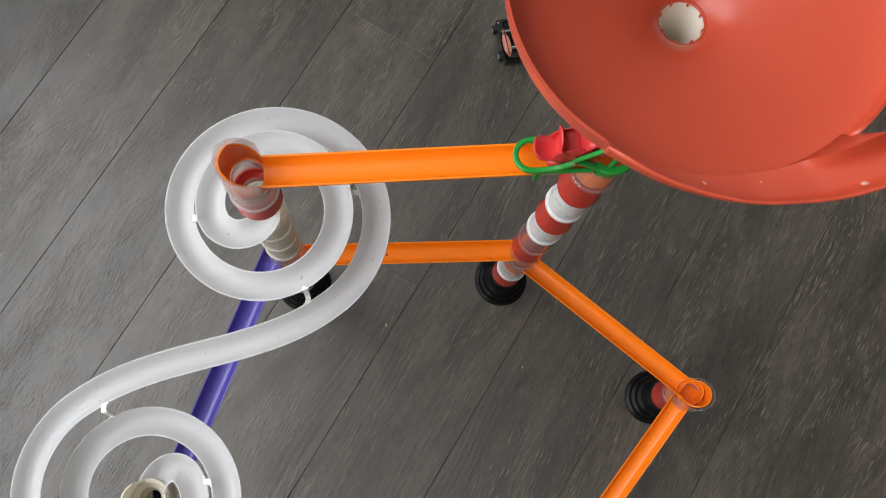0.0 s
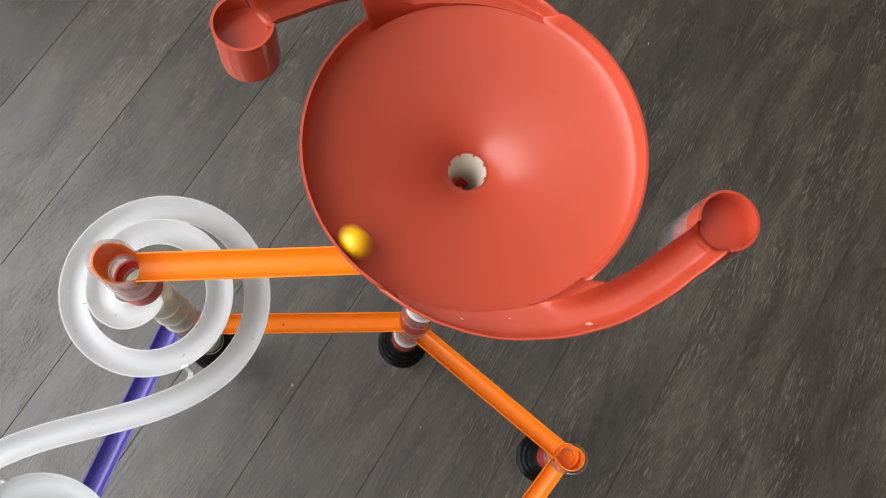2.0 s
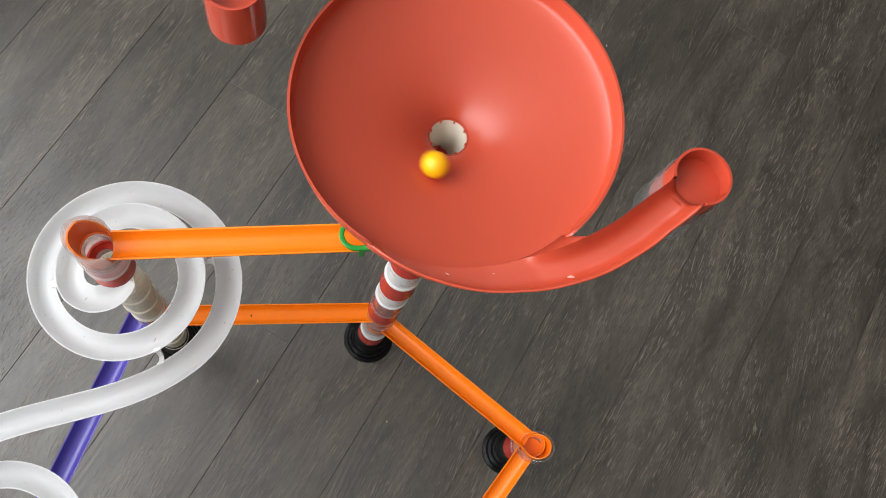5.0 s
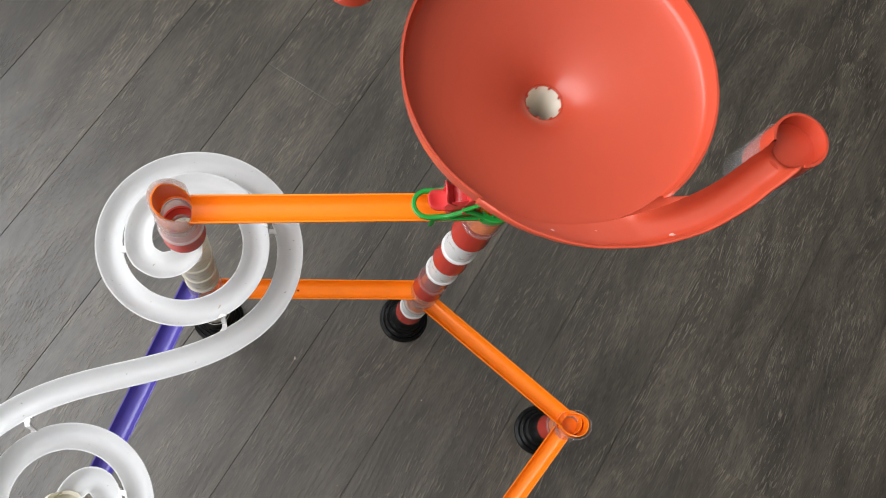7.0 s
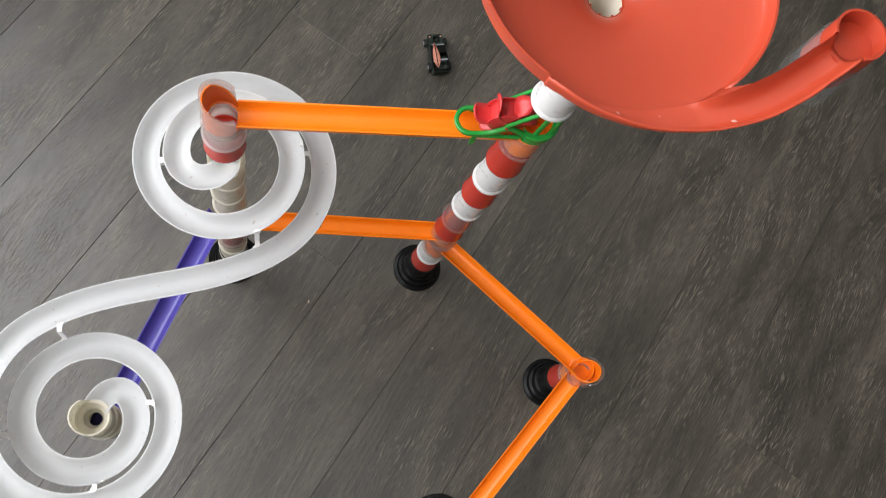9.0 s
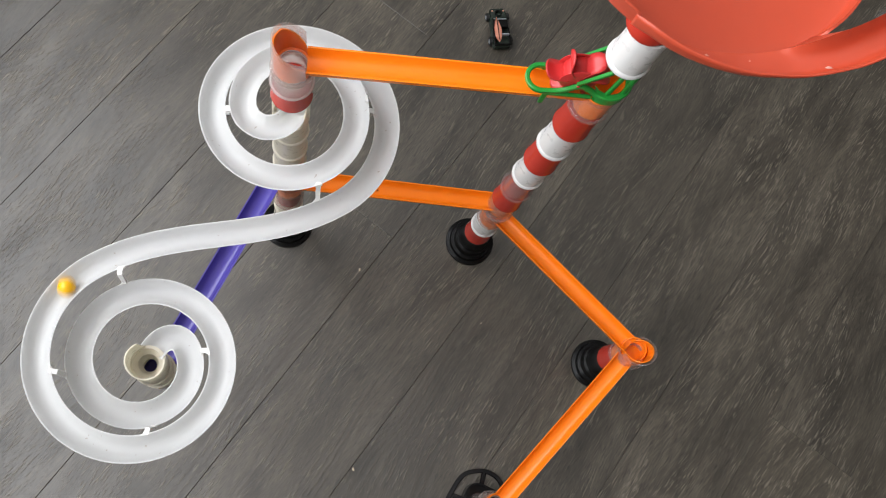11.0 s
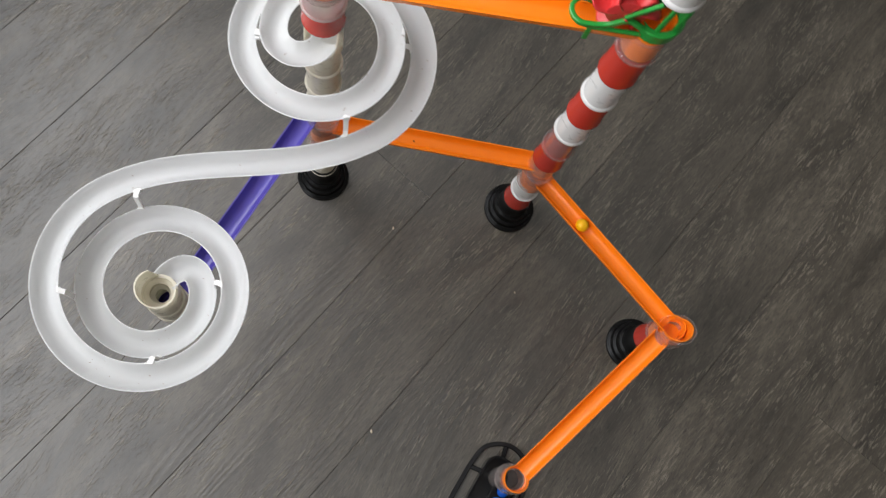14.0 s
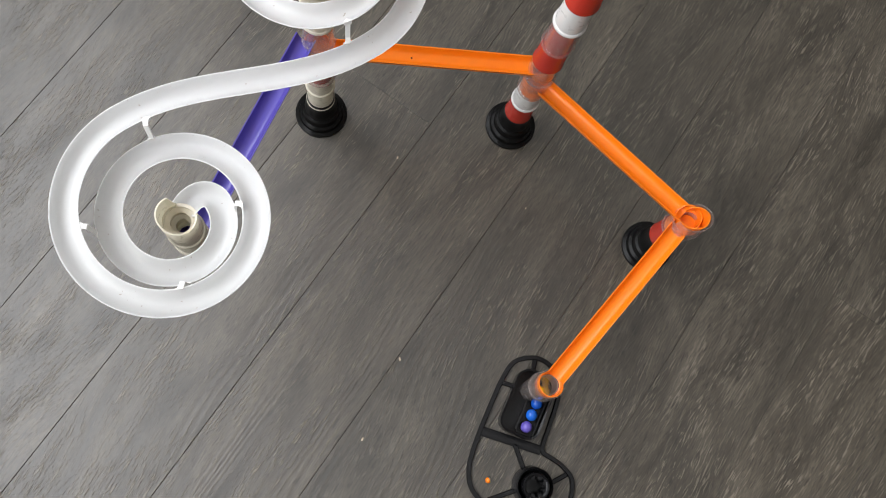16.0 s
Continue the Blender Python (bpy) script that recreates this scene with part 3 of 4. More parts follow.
def outlet():
    m = tilt_at(COL_D)
    ob = thing("drop_tube", "ivory plastic drop tube with a notched rim", "marble run tube", m)
    zt = SP_LOW - 0.004
    open_way = 66

    def top(a):
        d = abs((a - open_way + 180) % 360 - 180)
        wall = 0.0255 + 0.0075 * math.cos(radians(a - 165))
        return zt + (0.002 if d < 46 else wall * min(1, 0.3 + (d - 46) / 8))
    part("rim", cup_wall(0.0182, zt - 0.030, top, 0.0014), IVORY, ob)
    part("floor_ring", lathe([(0.0170, zt - 0.004), (0.0170, zt - 0.002), (0.0124, zt - 0.004), (0.0118, zt - 0.016), (0.0066, zt - 0.017), (0.0066, zt - 0.020), (0.0130, zt - 0.018), (0.0132, zt - 0.006)], 40), IVORY, ob)
    for z in (zt - 0.036, zt - 0.075):
        t = part("tube", tube_mesh("bead"), IVORY, ob)
        t.scale = (1, 1, 0.70)
        t.location = (0, 0, z)
    part("seat", lathe([(0.0178, PUR_A.z - 0.014), (0.0178, zt - 0.068), (0.0160, zt - 0.068), (0.0160, PUR_A.z - 0.014)], 40), IVORY, ob)
    return ob


outlet()

# ---- the funnel ----
fun = thing("funnel", "wide glossy red plastic funnel with two curved inlet arms", "marble run funnel", Matrix.Translation(FUNNEL))
ARMS = ((-23.0, 0.1415), (157.0, 0.1415))
ARM_TOP = 0.034                                        # how far the inlet cups stand above the bowl's rim


def in_mouth(a):
    """How far an angle lies inside the mouth of an arm, 0 to 1."""
    for way, _ in ARMS:
        d = (way - 29 - a) % 360
        if d < 71:
            return min(1.0, d / 2.5, (71 - d) / 5)
    return 0.0


def bowl():
    bm, n = bmesh.new(), 144
    prof = []
    for i in range(len(BOWL) - 1):
        for k in range(3):
            s = k / 3
            prof.append((BOWL[i][0] * (1 - s) + BOWL[i + 1][0] * s, BOWL[i][1] * (1 - s) + BOWL[i + 1][1] * s))
    prof.append(BOWL[-1])
    rr = np.array(prof)
    for _ in range(2):
        rr[4:-1] = 0.25 * rr[3:-2] + 0.5 * rr[4:-1] + 0.25 * rr[5:]
    under = [(r + (0.0016 if i < 4 else 0.0008), z - (0.0018 if i > 2 else 0.0)) for i, (r, z) in enumerate(rr)][::-1]
    loop = [tuple(q) for q in rr] + under
    cols = []
    for k in range(n):
        deg = 360 * k / n
        a, m = radians(deg), in_mouth(deg)
        cols.append([bm.verts.new((r * math.cos(a), r * math.sin(a), z * (1 - m) - 0.0122 * m if z > -0.0122 else z)) for r, z in loop])
    L = len(loop)
    for k in range(n):
        a, b = cols[k], cols[(k + 1) % n]
        for i in range(L):
            bm.faces.new((a[i], b[i], b[(i + 1) % L], a[(i + 1) % L]))
    return bm


part("bowl", bowl(), FUNNEL_RED, fun, sharp=50)
part("hole_rim", lathe([(0.0122, -0.0485), (0.0130, -0.0462), (0.0140, -0.0476), (0.0152, -0.0890), (0.0142, -0.0890), (0.0128, -0.0500)], 40), GLOSS_RED, fun)
for k in range(8):
    a = radians(22 + 45 * k)
    nub = box(bmesh.new(), 0.0112, -0.0007, -0.0500, 0.0132, 0.0007, -0.0470, 0.0003)
    bmesh.ops.transform(nub, matrix=Matrix.Rotation(a, 4, "Z"), verts=nub.verts)
    part("nub", nub, FUNNEL_RED, fun)
part("sleeve", lathe([(0.0128, -0.0492), (0.0120, -0.0480), (0.0092, -0.0700), (0.0088, -0.1240), (0.0104, -0.1240), (0.0128, -0.0770)], 40), CREAM, fun, "pale sleeve inside the hole")


def arm_edges(d):
    """Inner and outer radius of an arm, d degrees back from its inlet."""
    out = float(np.interp(d, [0, 6, 14, 18, 24, 31, 38, 53, 76, 100], [0.1550, 0.1476, 0.1400, 0.1378, 0.1340, 0.1302, 0.1256, 0.1170, 0.1075, 0.1004]))
    inn = float(np.interp(d, [0, 3, 10, 15, 23, 31.5, 46, 60], [0.1300, 0.1270, 0.1195, 0.1158, 0.1112, 0.1062, 0.0985, 0.0965]))
    return inn, out


def arm_rim(d):
    """Height of an arm's rim above the bowl's: it comes down from the inlet to the bowl."""
    return float(np.interp(d, [0, 6, 10, 20, 32, 45, 60, 80, 94, 101], [ARM_TOP, 0.0334, 0.0290, 0.0210, 0.0130, 0.0060, 0.0020, 0.0, 0.0, -0.0025]))


ARM_DEEP, NOTCH = 0.0127, 29.0


def arm(way):
    """A sloping channel; past the notch its inner wall tapers away and a skirt joins it to the bowl."""
    bm, cols, m = bmesh.new(), [], 16
    ds = sorted([*np.linspace(4.5, 101, 80), NOTCH - 0.05, NOTCH])
    for d in ds:
        inn, rim, a = arm_edges(d)[0], arm_rim(d), radians(way - d)
        low = rim - ARM_DEEP
        inner_top = rim if d < 31.5 else low + (rim - low) * max(0.0, 1 - (d - 31.5) / 15)
        skirt = (inn + 0.0010, rim - 0.0045) if d < NOTCH else (min(inn, 0.0968), -0.0140)
        col = [bm.verts.new((skirt[0] * math.cos(a), skirt[0] * math.sin(a), skirt[1]))]
        for k in range(m + 1):
            v = k / m
            dv = d + (v - 0.5) * 3.2 * max(0.0, 1 - (d - 4.8) / 10)
            lo_r, hi_r = arm_edges(dv)
            r, a = lo_r + (hi_r - lo_r) * v, radians(way - dv)
            wall = abs(2 * v - 1) ** 3.4
            z = low + ((inner_top if v < 0.5 else rim) - low) * wall
            col.append(bm.verts.new((r * math.cos(a), r * math.sin(a), z)))
        cols.append(col)
    for a, b in zip(cols, cols[1:]):
        for k in range(m + 1):
            bm.faces.new((a[k], a[k + 1], b[k + 1], b[k]))
    ob = part("arm", bm, FUNNEL_RED, fun, "curved red inlet arm sloping down to the bowl", sharp=60)
    sol = ob.modifiers.new("thickness", "SOLIDIFY")
    sol.thickness, sol.offset = 0.0014, 0.0
    return ob


CUP_R = 0.0172
for (way, dist), tube in zip(ARMS, (CLEAR_COOL, FUNNEL_RED)):
    arm(way)
    c = Vector((dist * math.cos(radians(way)), dist * math.sin(radians(way)), ARM_TOP))
    face = way - 112

    def lip(a, face=face):
        e = abs((a - face + 180) % 360 - 180)
        return -0.0138 if e < 38 else -0.0138 + 0.0138 * min(1, (e - 38) / 3)
    bm = cup_wall(CUP_R, -0.039, lip, 0.0016)
    lathe([(0.0, -0.0126), (0.0170, -0.0126), (0.0170, -0.0140), (0.0, -0.0142)], 40, bm)
    inlet = part("inlet", bm, GLOSS_RED, fun, "round red inlet cup")
    inlet.location = c
    if tube is CLEAR_COOL:
        t = part("tube", lathe([(0.0175, -0.062), (0.0196, -0.0615), (0.0198, -0.057), (0.0186, -0.055), (0.0184, -0.0165), (0.0175, -0.0165)], 44), tube, fun, "clear tube pushed over the inlet")
        t.location = c
for r, a, size in ((0.1205, -61.5, 0.0016), (0.1015, -80.5, 0.0009), (0.1005, -96.0, 0.0010)):
    bm = bmesh.new()
    bmesh.ops.create_icosphere(bm, subdivisions=2, radius=size)
    for v in bm.verts:
        v.co *= 1 + 0.5 * noise.noise(v.co * 700 + Vector((a, 0, 0)))
        v.co = Vector((v.co.x * 1.3, v.co.y * 0.45, v.co.z * 0.25))
    scuff = part("scuff", bm, SCUFF, fun, "whitish scuff on the rim")
    scuff.matrix_local = pose(r * math.cos(radians(a)), r * math.sin(radians(a)), 0.0055 if r > 0.11 else -0.0095, 0, 0, a + 60)

# ---- paddle wheel in its green frame ----
way = math.atan2(UP_B.y - UP_A.y, UP_B.x - UP_A.x)
WHEEL_AT = UP_A + (UP_B - UP_A) * 0.1103 + Vector((0, 0, 0.0352))
TURN = Matrix.Rotation(way, 4, "Z")
wheel_unit = thing("wheel_frame", "green plastic wheel frame clipped over the orange gutter", "marble run wheel", Matrix.Translation(WHEEL_AT) @ TURN)
COL_X = -0.0302
rod = [(-0.0016, -0.0026), (0.0016, -0.0026), (0.0021, -0.0012), (0.0021, 0.0016), (0.0012, 0.0024), (-0.0012, 0.0024), (-0.0021, 0.0016), (-0.0021, -0.0012)]
thin = [(x * 0.8, z * 0.75) for x, z in rod]
hoop = [Vector((0.0280 + 0.0128 * math.sin(radians(q)), 0.0122 * math.cos(radians(q)), -0.0180)) for q in range(0, 181, 10)]
part("hoop", sweep(hoop, rod), GREEN, wheel_unit)
for s in (1, -1):
    y = 0.0122 * s
    part("rail", sweep(smooth_loop([(0.0285, y, -0.0180), (0.0200, y, -0.0172), (0.0100, y, -0.0135), (0.0000, y, -0.0040), (-0.0060, y, -0.0035), (-0.0150, y * 1.1, -0.0080), (-0.0230, y * 1.3, -0.0120)], 4, False), rod), GREEN, wheel_unit)
    part("lower_rail", sweep([Vector((0.0260, y, -0.0215)), Vector((-0.0170, y * 1.1, -0.0190))], thin), GREEN, wheel_unit)
    part("strut", sweep([Vector((0.0005, y, 0.0008)), Vector((-0.0216, y, 0.0285))], thin), GREEN, wheel_unit)
    part("upright", sweep([Vector((COL_X + 0.003, 0.0150 * s, -0.0130)), Vector((COL_X - 0.001, 0.0145 * s, 0.0300))], thin, up=Vector((1, 0, 0))), GREEN, wheel_unit)
    part("upright", sweep([Vector((COL_X - 0.011, 0.0130 * s, -0.0130)), Vector((COL_X - 0.014, 0.0120 * s, 0.0300))], thin, up=Vector((1, 0, 0))), GREEN, wheel_unit)
    part("clip", box(bmesh.new(), 0.0215, 0.0128 * s - 0.0011, -0.0400, 0.0260, 0.0128 * s + 0.0011, -0.0190, 0.0005), GREEN, wheel_unit)
bm = lathe([(0.0178, -0.0190), (0.0205, -0.0185), (0.0216, -0.0060), (0.0206, -0.0050), (0.0155, -0.0060), (0.0155, -0.0080), (0.0178, -0.0090)], 44, at=(COL_X, 0, 0))
bmesh.ops.delete(bm, geom=[v for v in bm.verts if v.co.x - COL_X > 0.0135], context="VERTS")
part("collar", bm, GREEN, wheel_unit, "green half collar round the column")


def paddle_wheel():
    w = thing("paddle_wheel", "small red plastic paddle wheel", "marble run wheel", Matrix.Translation(WHEEL_AT) @ TURN)
    turn = Matrix.Rotation(radians(90), 4, "X")
    bm = lathe([(0.0, -0.0090), (0.0122, -0.0090), (0.0128, -0.0082), (0.0128, 0.0082), (0.0122, 0.0090), (0.0, 0.0090)], 32)
    bmesh.ops.transform(bm, matrix=turn, verts=bm.verts)
    part("drum", bm, WHEEL_RED, w)
    for s in (-0.0092, 0.0078):
        bm = lathe([(0.0, s), (0.0160, s), (0.0166, s + 0.0004), (0.0166, s + 0.0010), (0.0160, s + 0.0014), (0.0, s + 0.0014)], 40)
        bmesh.ops.transform(bm, matrix=turn, verts=bm.verts)
        part("side_disc", bm, WHEEL_RED, w)
    for k in range(6):
        bm, cols = bmesh.new(), []
        for i in range(11):
            s = i / 10
            r, bend = 0.0080 + 0.0220 * s, 0.30 * s * s
            a = radians(60 * k) + bend
            half = 0.0098 if s < 0.62 else 0.0030 + 0.0068 * math.sqrt(max(0, 1 - ((s - 0.62) / 0.38) ** 2))
            cols.append([bm.verts.new((r * math.cos(a), y, r * math.sin(a))) for y in (-half, -half * 0.4, half * 0.4, half)])
        for p, q in zip(cols, cols[1:]):
            for i in range(3):
                bm.faces.new((p[i], p[i + 1], q[i + 1], q[i]))
        ob = part("paddle", bm, WHEEL_RED, w, sharp=60)
        sol = ob.modifiers.new("thickness", "SOLIDIFY")
        sol.thickness, sol.offset = 0.0014, 0
    bm = lathe([(0.0, -0.0145), (0.0014, -0.0145), (0.0014, 0.0145), (0.0, 0.0145)], 12)
    bmesh.ops.transform(bm, matrix=turn, verts=bm.verts)
    part("axle", bm, WHEEL_RED, w)
    return w


wheel = paddle_wheel()

# ---- catch tray ----
TRAY_AT = (0.2285, -0.2455)
TRAY_WAY = Matrix.Translation((*TRAY_AT, 0)) @ Matrix.Rotation(radians(-21.7), 4, "Z")
tray = thing("catch_tray", "black plastic catch tray of open hoops with a trough", "marble run tray", TRAY_WAY)
edge = [(-0.0818, 0.1176), (-0.0760, 0.1450), (-0.0566, 0.1605), (-0.0390, 0.1640), (-0.0228, 0.1590), (-0.0070, 0.1430), (0.0004, 0.1201), (0.0030, 0.0800), (0.0060, 0.0500), (0.0220, 0.0450), (0.0404, 0.0410), (0.0600, 0.0275),
        (0.0660, -0.0060), (0.0480, -0.0440), (0.0060, -0.0580), (-0.0300, -0.0500), (-0.0614, -0.0374), (-0.0763, -0.0156), (-0.0815, 0.0120), (-0.0830, 0.0500), (-0.0830, 0.0861)]
flat_bar = [(-0.0032, 0.0), (0.0032, 0.0), (0.0032, 0.0045), (0.0022, 0.0058), (-0.0022, 0.0058), (-0.0032, 0.0045)]
part("hoop", sweep(smooth_loop(edge, 6), flat_bar, True), TRAY_BLACK, tray)


def bar(a, b, w=0.0032, name="rib"):
    part(name, sweep([Vector((*a, 0)), Vector((*b, 0))], [(-w, 0.0), (w, 0.0), (w, 0.0044), (w * 0.7, 0.0054), (-w * 0.7, 0.0054), (-w, 0.0044)]), TRAY_BLACK, tray)


bar((-0.081, 0.040), (0.004, 0.0485), 0.0065, "cross_bar")
for a, b in (((-0.032, 0.042), (-0.010, 0.018)), ((0.032, 0.012), (0.049, 0.033)), ((-0.010, -0.016), (-0.042, -0.045)), ((0.030, -0.014), (0.054, -0.036)), ((-0.080, 0.112), (-0.066, 0.114)), ((-0.014, 0.138), (-0.008, 0.144)), ((-0.046, 0.142), (-0.050, 0.160))):
    bar(a, b)
hub = lathe([(0.0, 0.0), (0.0268, 0.0), (0.0262, 0.006), (0.0250, 0.030), (0.0236, 0.032), (0.0222, 0.030), (0.0215, 0.016), (0.0186, 0.015), (0.0180, 0.040), (0.0166, 0.0415), (0.0150, 0.040), (0.0132, 0.039), (0.0126, 0.006), (0.0, 0.006)], 48)
hub_part = part("hub", hub, TRAY_BLACK, tray, "round black socket")
hub_part.location = (0.0100, 0, 0)
for k in range(8):
    a = radians(45 * k)
    b = lathe([(0.0, 0.008), (0.0030, 0.008), (0.0030, 0.0392), (0.0, 0.0392)], 12, at=(0.0126 * math.cos(a), 0.0126 * math.sin(a), 0))
    part("tooth", b, TRAY_BLACK, hub_part)


def trough():
    """A long open box with round ends: walls, floor and the lane rail."""
    plan = []
    x0, x1, y0, y1, r = -0.0655, -0.0110, 0.0540, 0.1430, 0.014
    for cx, cy, a0, rr in ((x1 - r, y0 + r, -90, r), (x1 - r - 0.004, y1 - r - 0.004, 0, r + 0.004), (x0 + r + 0.004, y1 - r - 0.004, 90, r + 0.004), (x0 + r, y0 + r, 180, r)):
        for k in range(7):
            a = radians(a0 + 15 * k)
            plan.append(Vector((cx + rr * math.cos(a), cy + rr * math.sin(a), 0)))
    part("trough_wall", sweep(plan, [(-0.0011, 0.001), (0.0011, 0.001), (0.0017, 0.0225), (-0.0012, 0.0235)], True), TRAY_BLACK, tray)
    bm = bmesh.new()
    lo, hi = [bm.verts.new((p.x, p.y, 0.001)) for p in plan], [bm.verts.new((p.x, p.y, 0.0026)) for p in plan]
    bm.faces.new(hi), bm.faces.new(lo[::-1])
    for k in range(len(plan)):
        j = (k + 1) % len(plan)
        bm.faces.new((lo[k], lo[j], hi[j], hi[k]))
    part("trough_floor", bm, TRAY_BLACK, tray)
    part("lane_rail", box(bmesh.new(), -0.0412, 0.060, 0.002, -0.0390, 0.130, 0.0150, 0.0005), TRAY_BLACK, tray)
    part("lane_rail", box(bmesh.new(), -0.0166, 0.060, 0.002, -0.0146, 0.130, 0.0170, 0.0005), TRAY_BLACK, tray)
    part("lane_stop", box(bmesh.new(), -0.0390, 0.0575, 0.002, -0.0166, 0.0597, 0.0120, 0.0005), TRAY_BLACK, tray)


trough()
cup_e = thing("drop_cup", "clear plastic cup standing over the black tray", "marble run cup", Matrix.Translation((*CUP_E, 0)))
cw = heading(END_B, END_A)
clear_cup(cup_e, (0, 0, END_B.z - 0.002), cw, -0.034, 0.012, 0.014)
part("stem", lathe([(0.0138, 0.0030), (0.0150, 0.0030), (0.0150, END_B.z - 0.030), (0.0138, END_B.z - 0.030)], 40), CLEAR, cup_e, "clear tube standing in the tray")


# ---- marbles, crumbs ----
def marble(label, material, at, group="", r=0.0080):
    bm = bmesh.new()
    bmesh.ops.create_uvsphere(bm, u_segments=32, v_segments=18, radius=r)
    ob = part("marble", bm, material)
    ob.location = at
    return tagged(ob, label, "marble", group)


def tray_point(w, v, z):
    return TRAY_WAY @ Vector((w, v, z))


marble("glossy violet marble lying in the black tray", VIOLET, tray_point(-0.0272, 0.0690, 0.0106), "marbles in the tray")
marble("glossy light blue marble lying in the black tray", BLUE_B, tray_point(-0.0267, 0.0868, 0.0106), "marbles in the tray")
marble("glossy blue marble lying in the black tray", BLUE, tray_point(-0.0262, 0.1042, 0.0106), "marbles in the tray")
yellow = marble("glossy yellow marble rolling down the run", YELLOW, (0, 0, 1), r=0.0085)

CRUMBS = ((0.036, 0.207, 0.0022), (0.052, -0.085, 0.0024), (0.006, -0.195, 0.0022), (0.226, 0.142, 0.0012), (-0.396, 0.622, 0.0014), (0.627, 0.778, 0.0018), (-0.262, 0.600, 0.0010), (0.10, 0.02, 0.0008))
for x, y, s in CRUMBS:
    bm = bmesh.new()
    bmesh.ops.create_icosphere(bm, subdivisions=2, radius=s)
    for v in bm.verts:
        v.co *= 1 + 0.35 * noise.noise(v.co * 900 + Vector((x * 50, y * 50, 0)))
        v.co = Vector((v.co.x * 1.5, v.co.y * 0.8, v.co.z * 0.6 + s * 0.5))
    ob = part("crumb", bm, CRUMB)
    ob.matrix_world = pose(x, y, 0.0, 0, 0, 60 + 900 * x)
    ob.scale = (0.8, 0.8, 0.8)
    tagged(ob, "tiny pale crumb lying on the floor", "crumb", "crumbs on the floor")
bm = bmesh.new()
bmesh.ops.create_uvsphere(bm, u_segments=14, v_segments=9, radius=0.0042)
bead = thing("bead", "small two-coloured orange and cream bead on the floor", "bead", pose(0.1785, -0.2435, 0.0042, 0, 20, 20))
half = bmesh.new()
bmesh.ops.create_uvsphere(half, u_segments=16, v_segments=10, radius=0.0042)
bmesh.ops.delete(half, geom=[v for v in half.verts if v.co.x > 0.0005], context="VERTS")
part("orange_half", half, ORANGE, bead)
half = bmesh.new()
bmesh.ops.create_uvsphere(half, u_segments=16, v_segments=10, radius=0.0041)
bmesh.ops.delete(half, geom=[v for v in half.verts if v.co.x < -0.0005], context="VERTS")
part("cream_half", half, IVORY, bead)
bm.free()


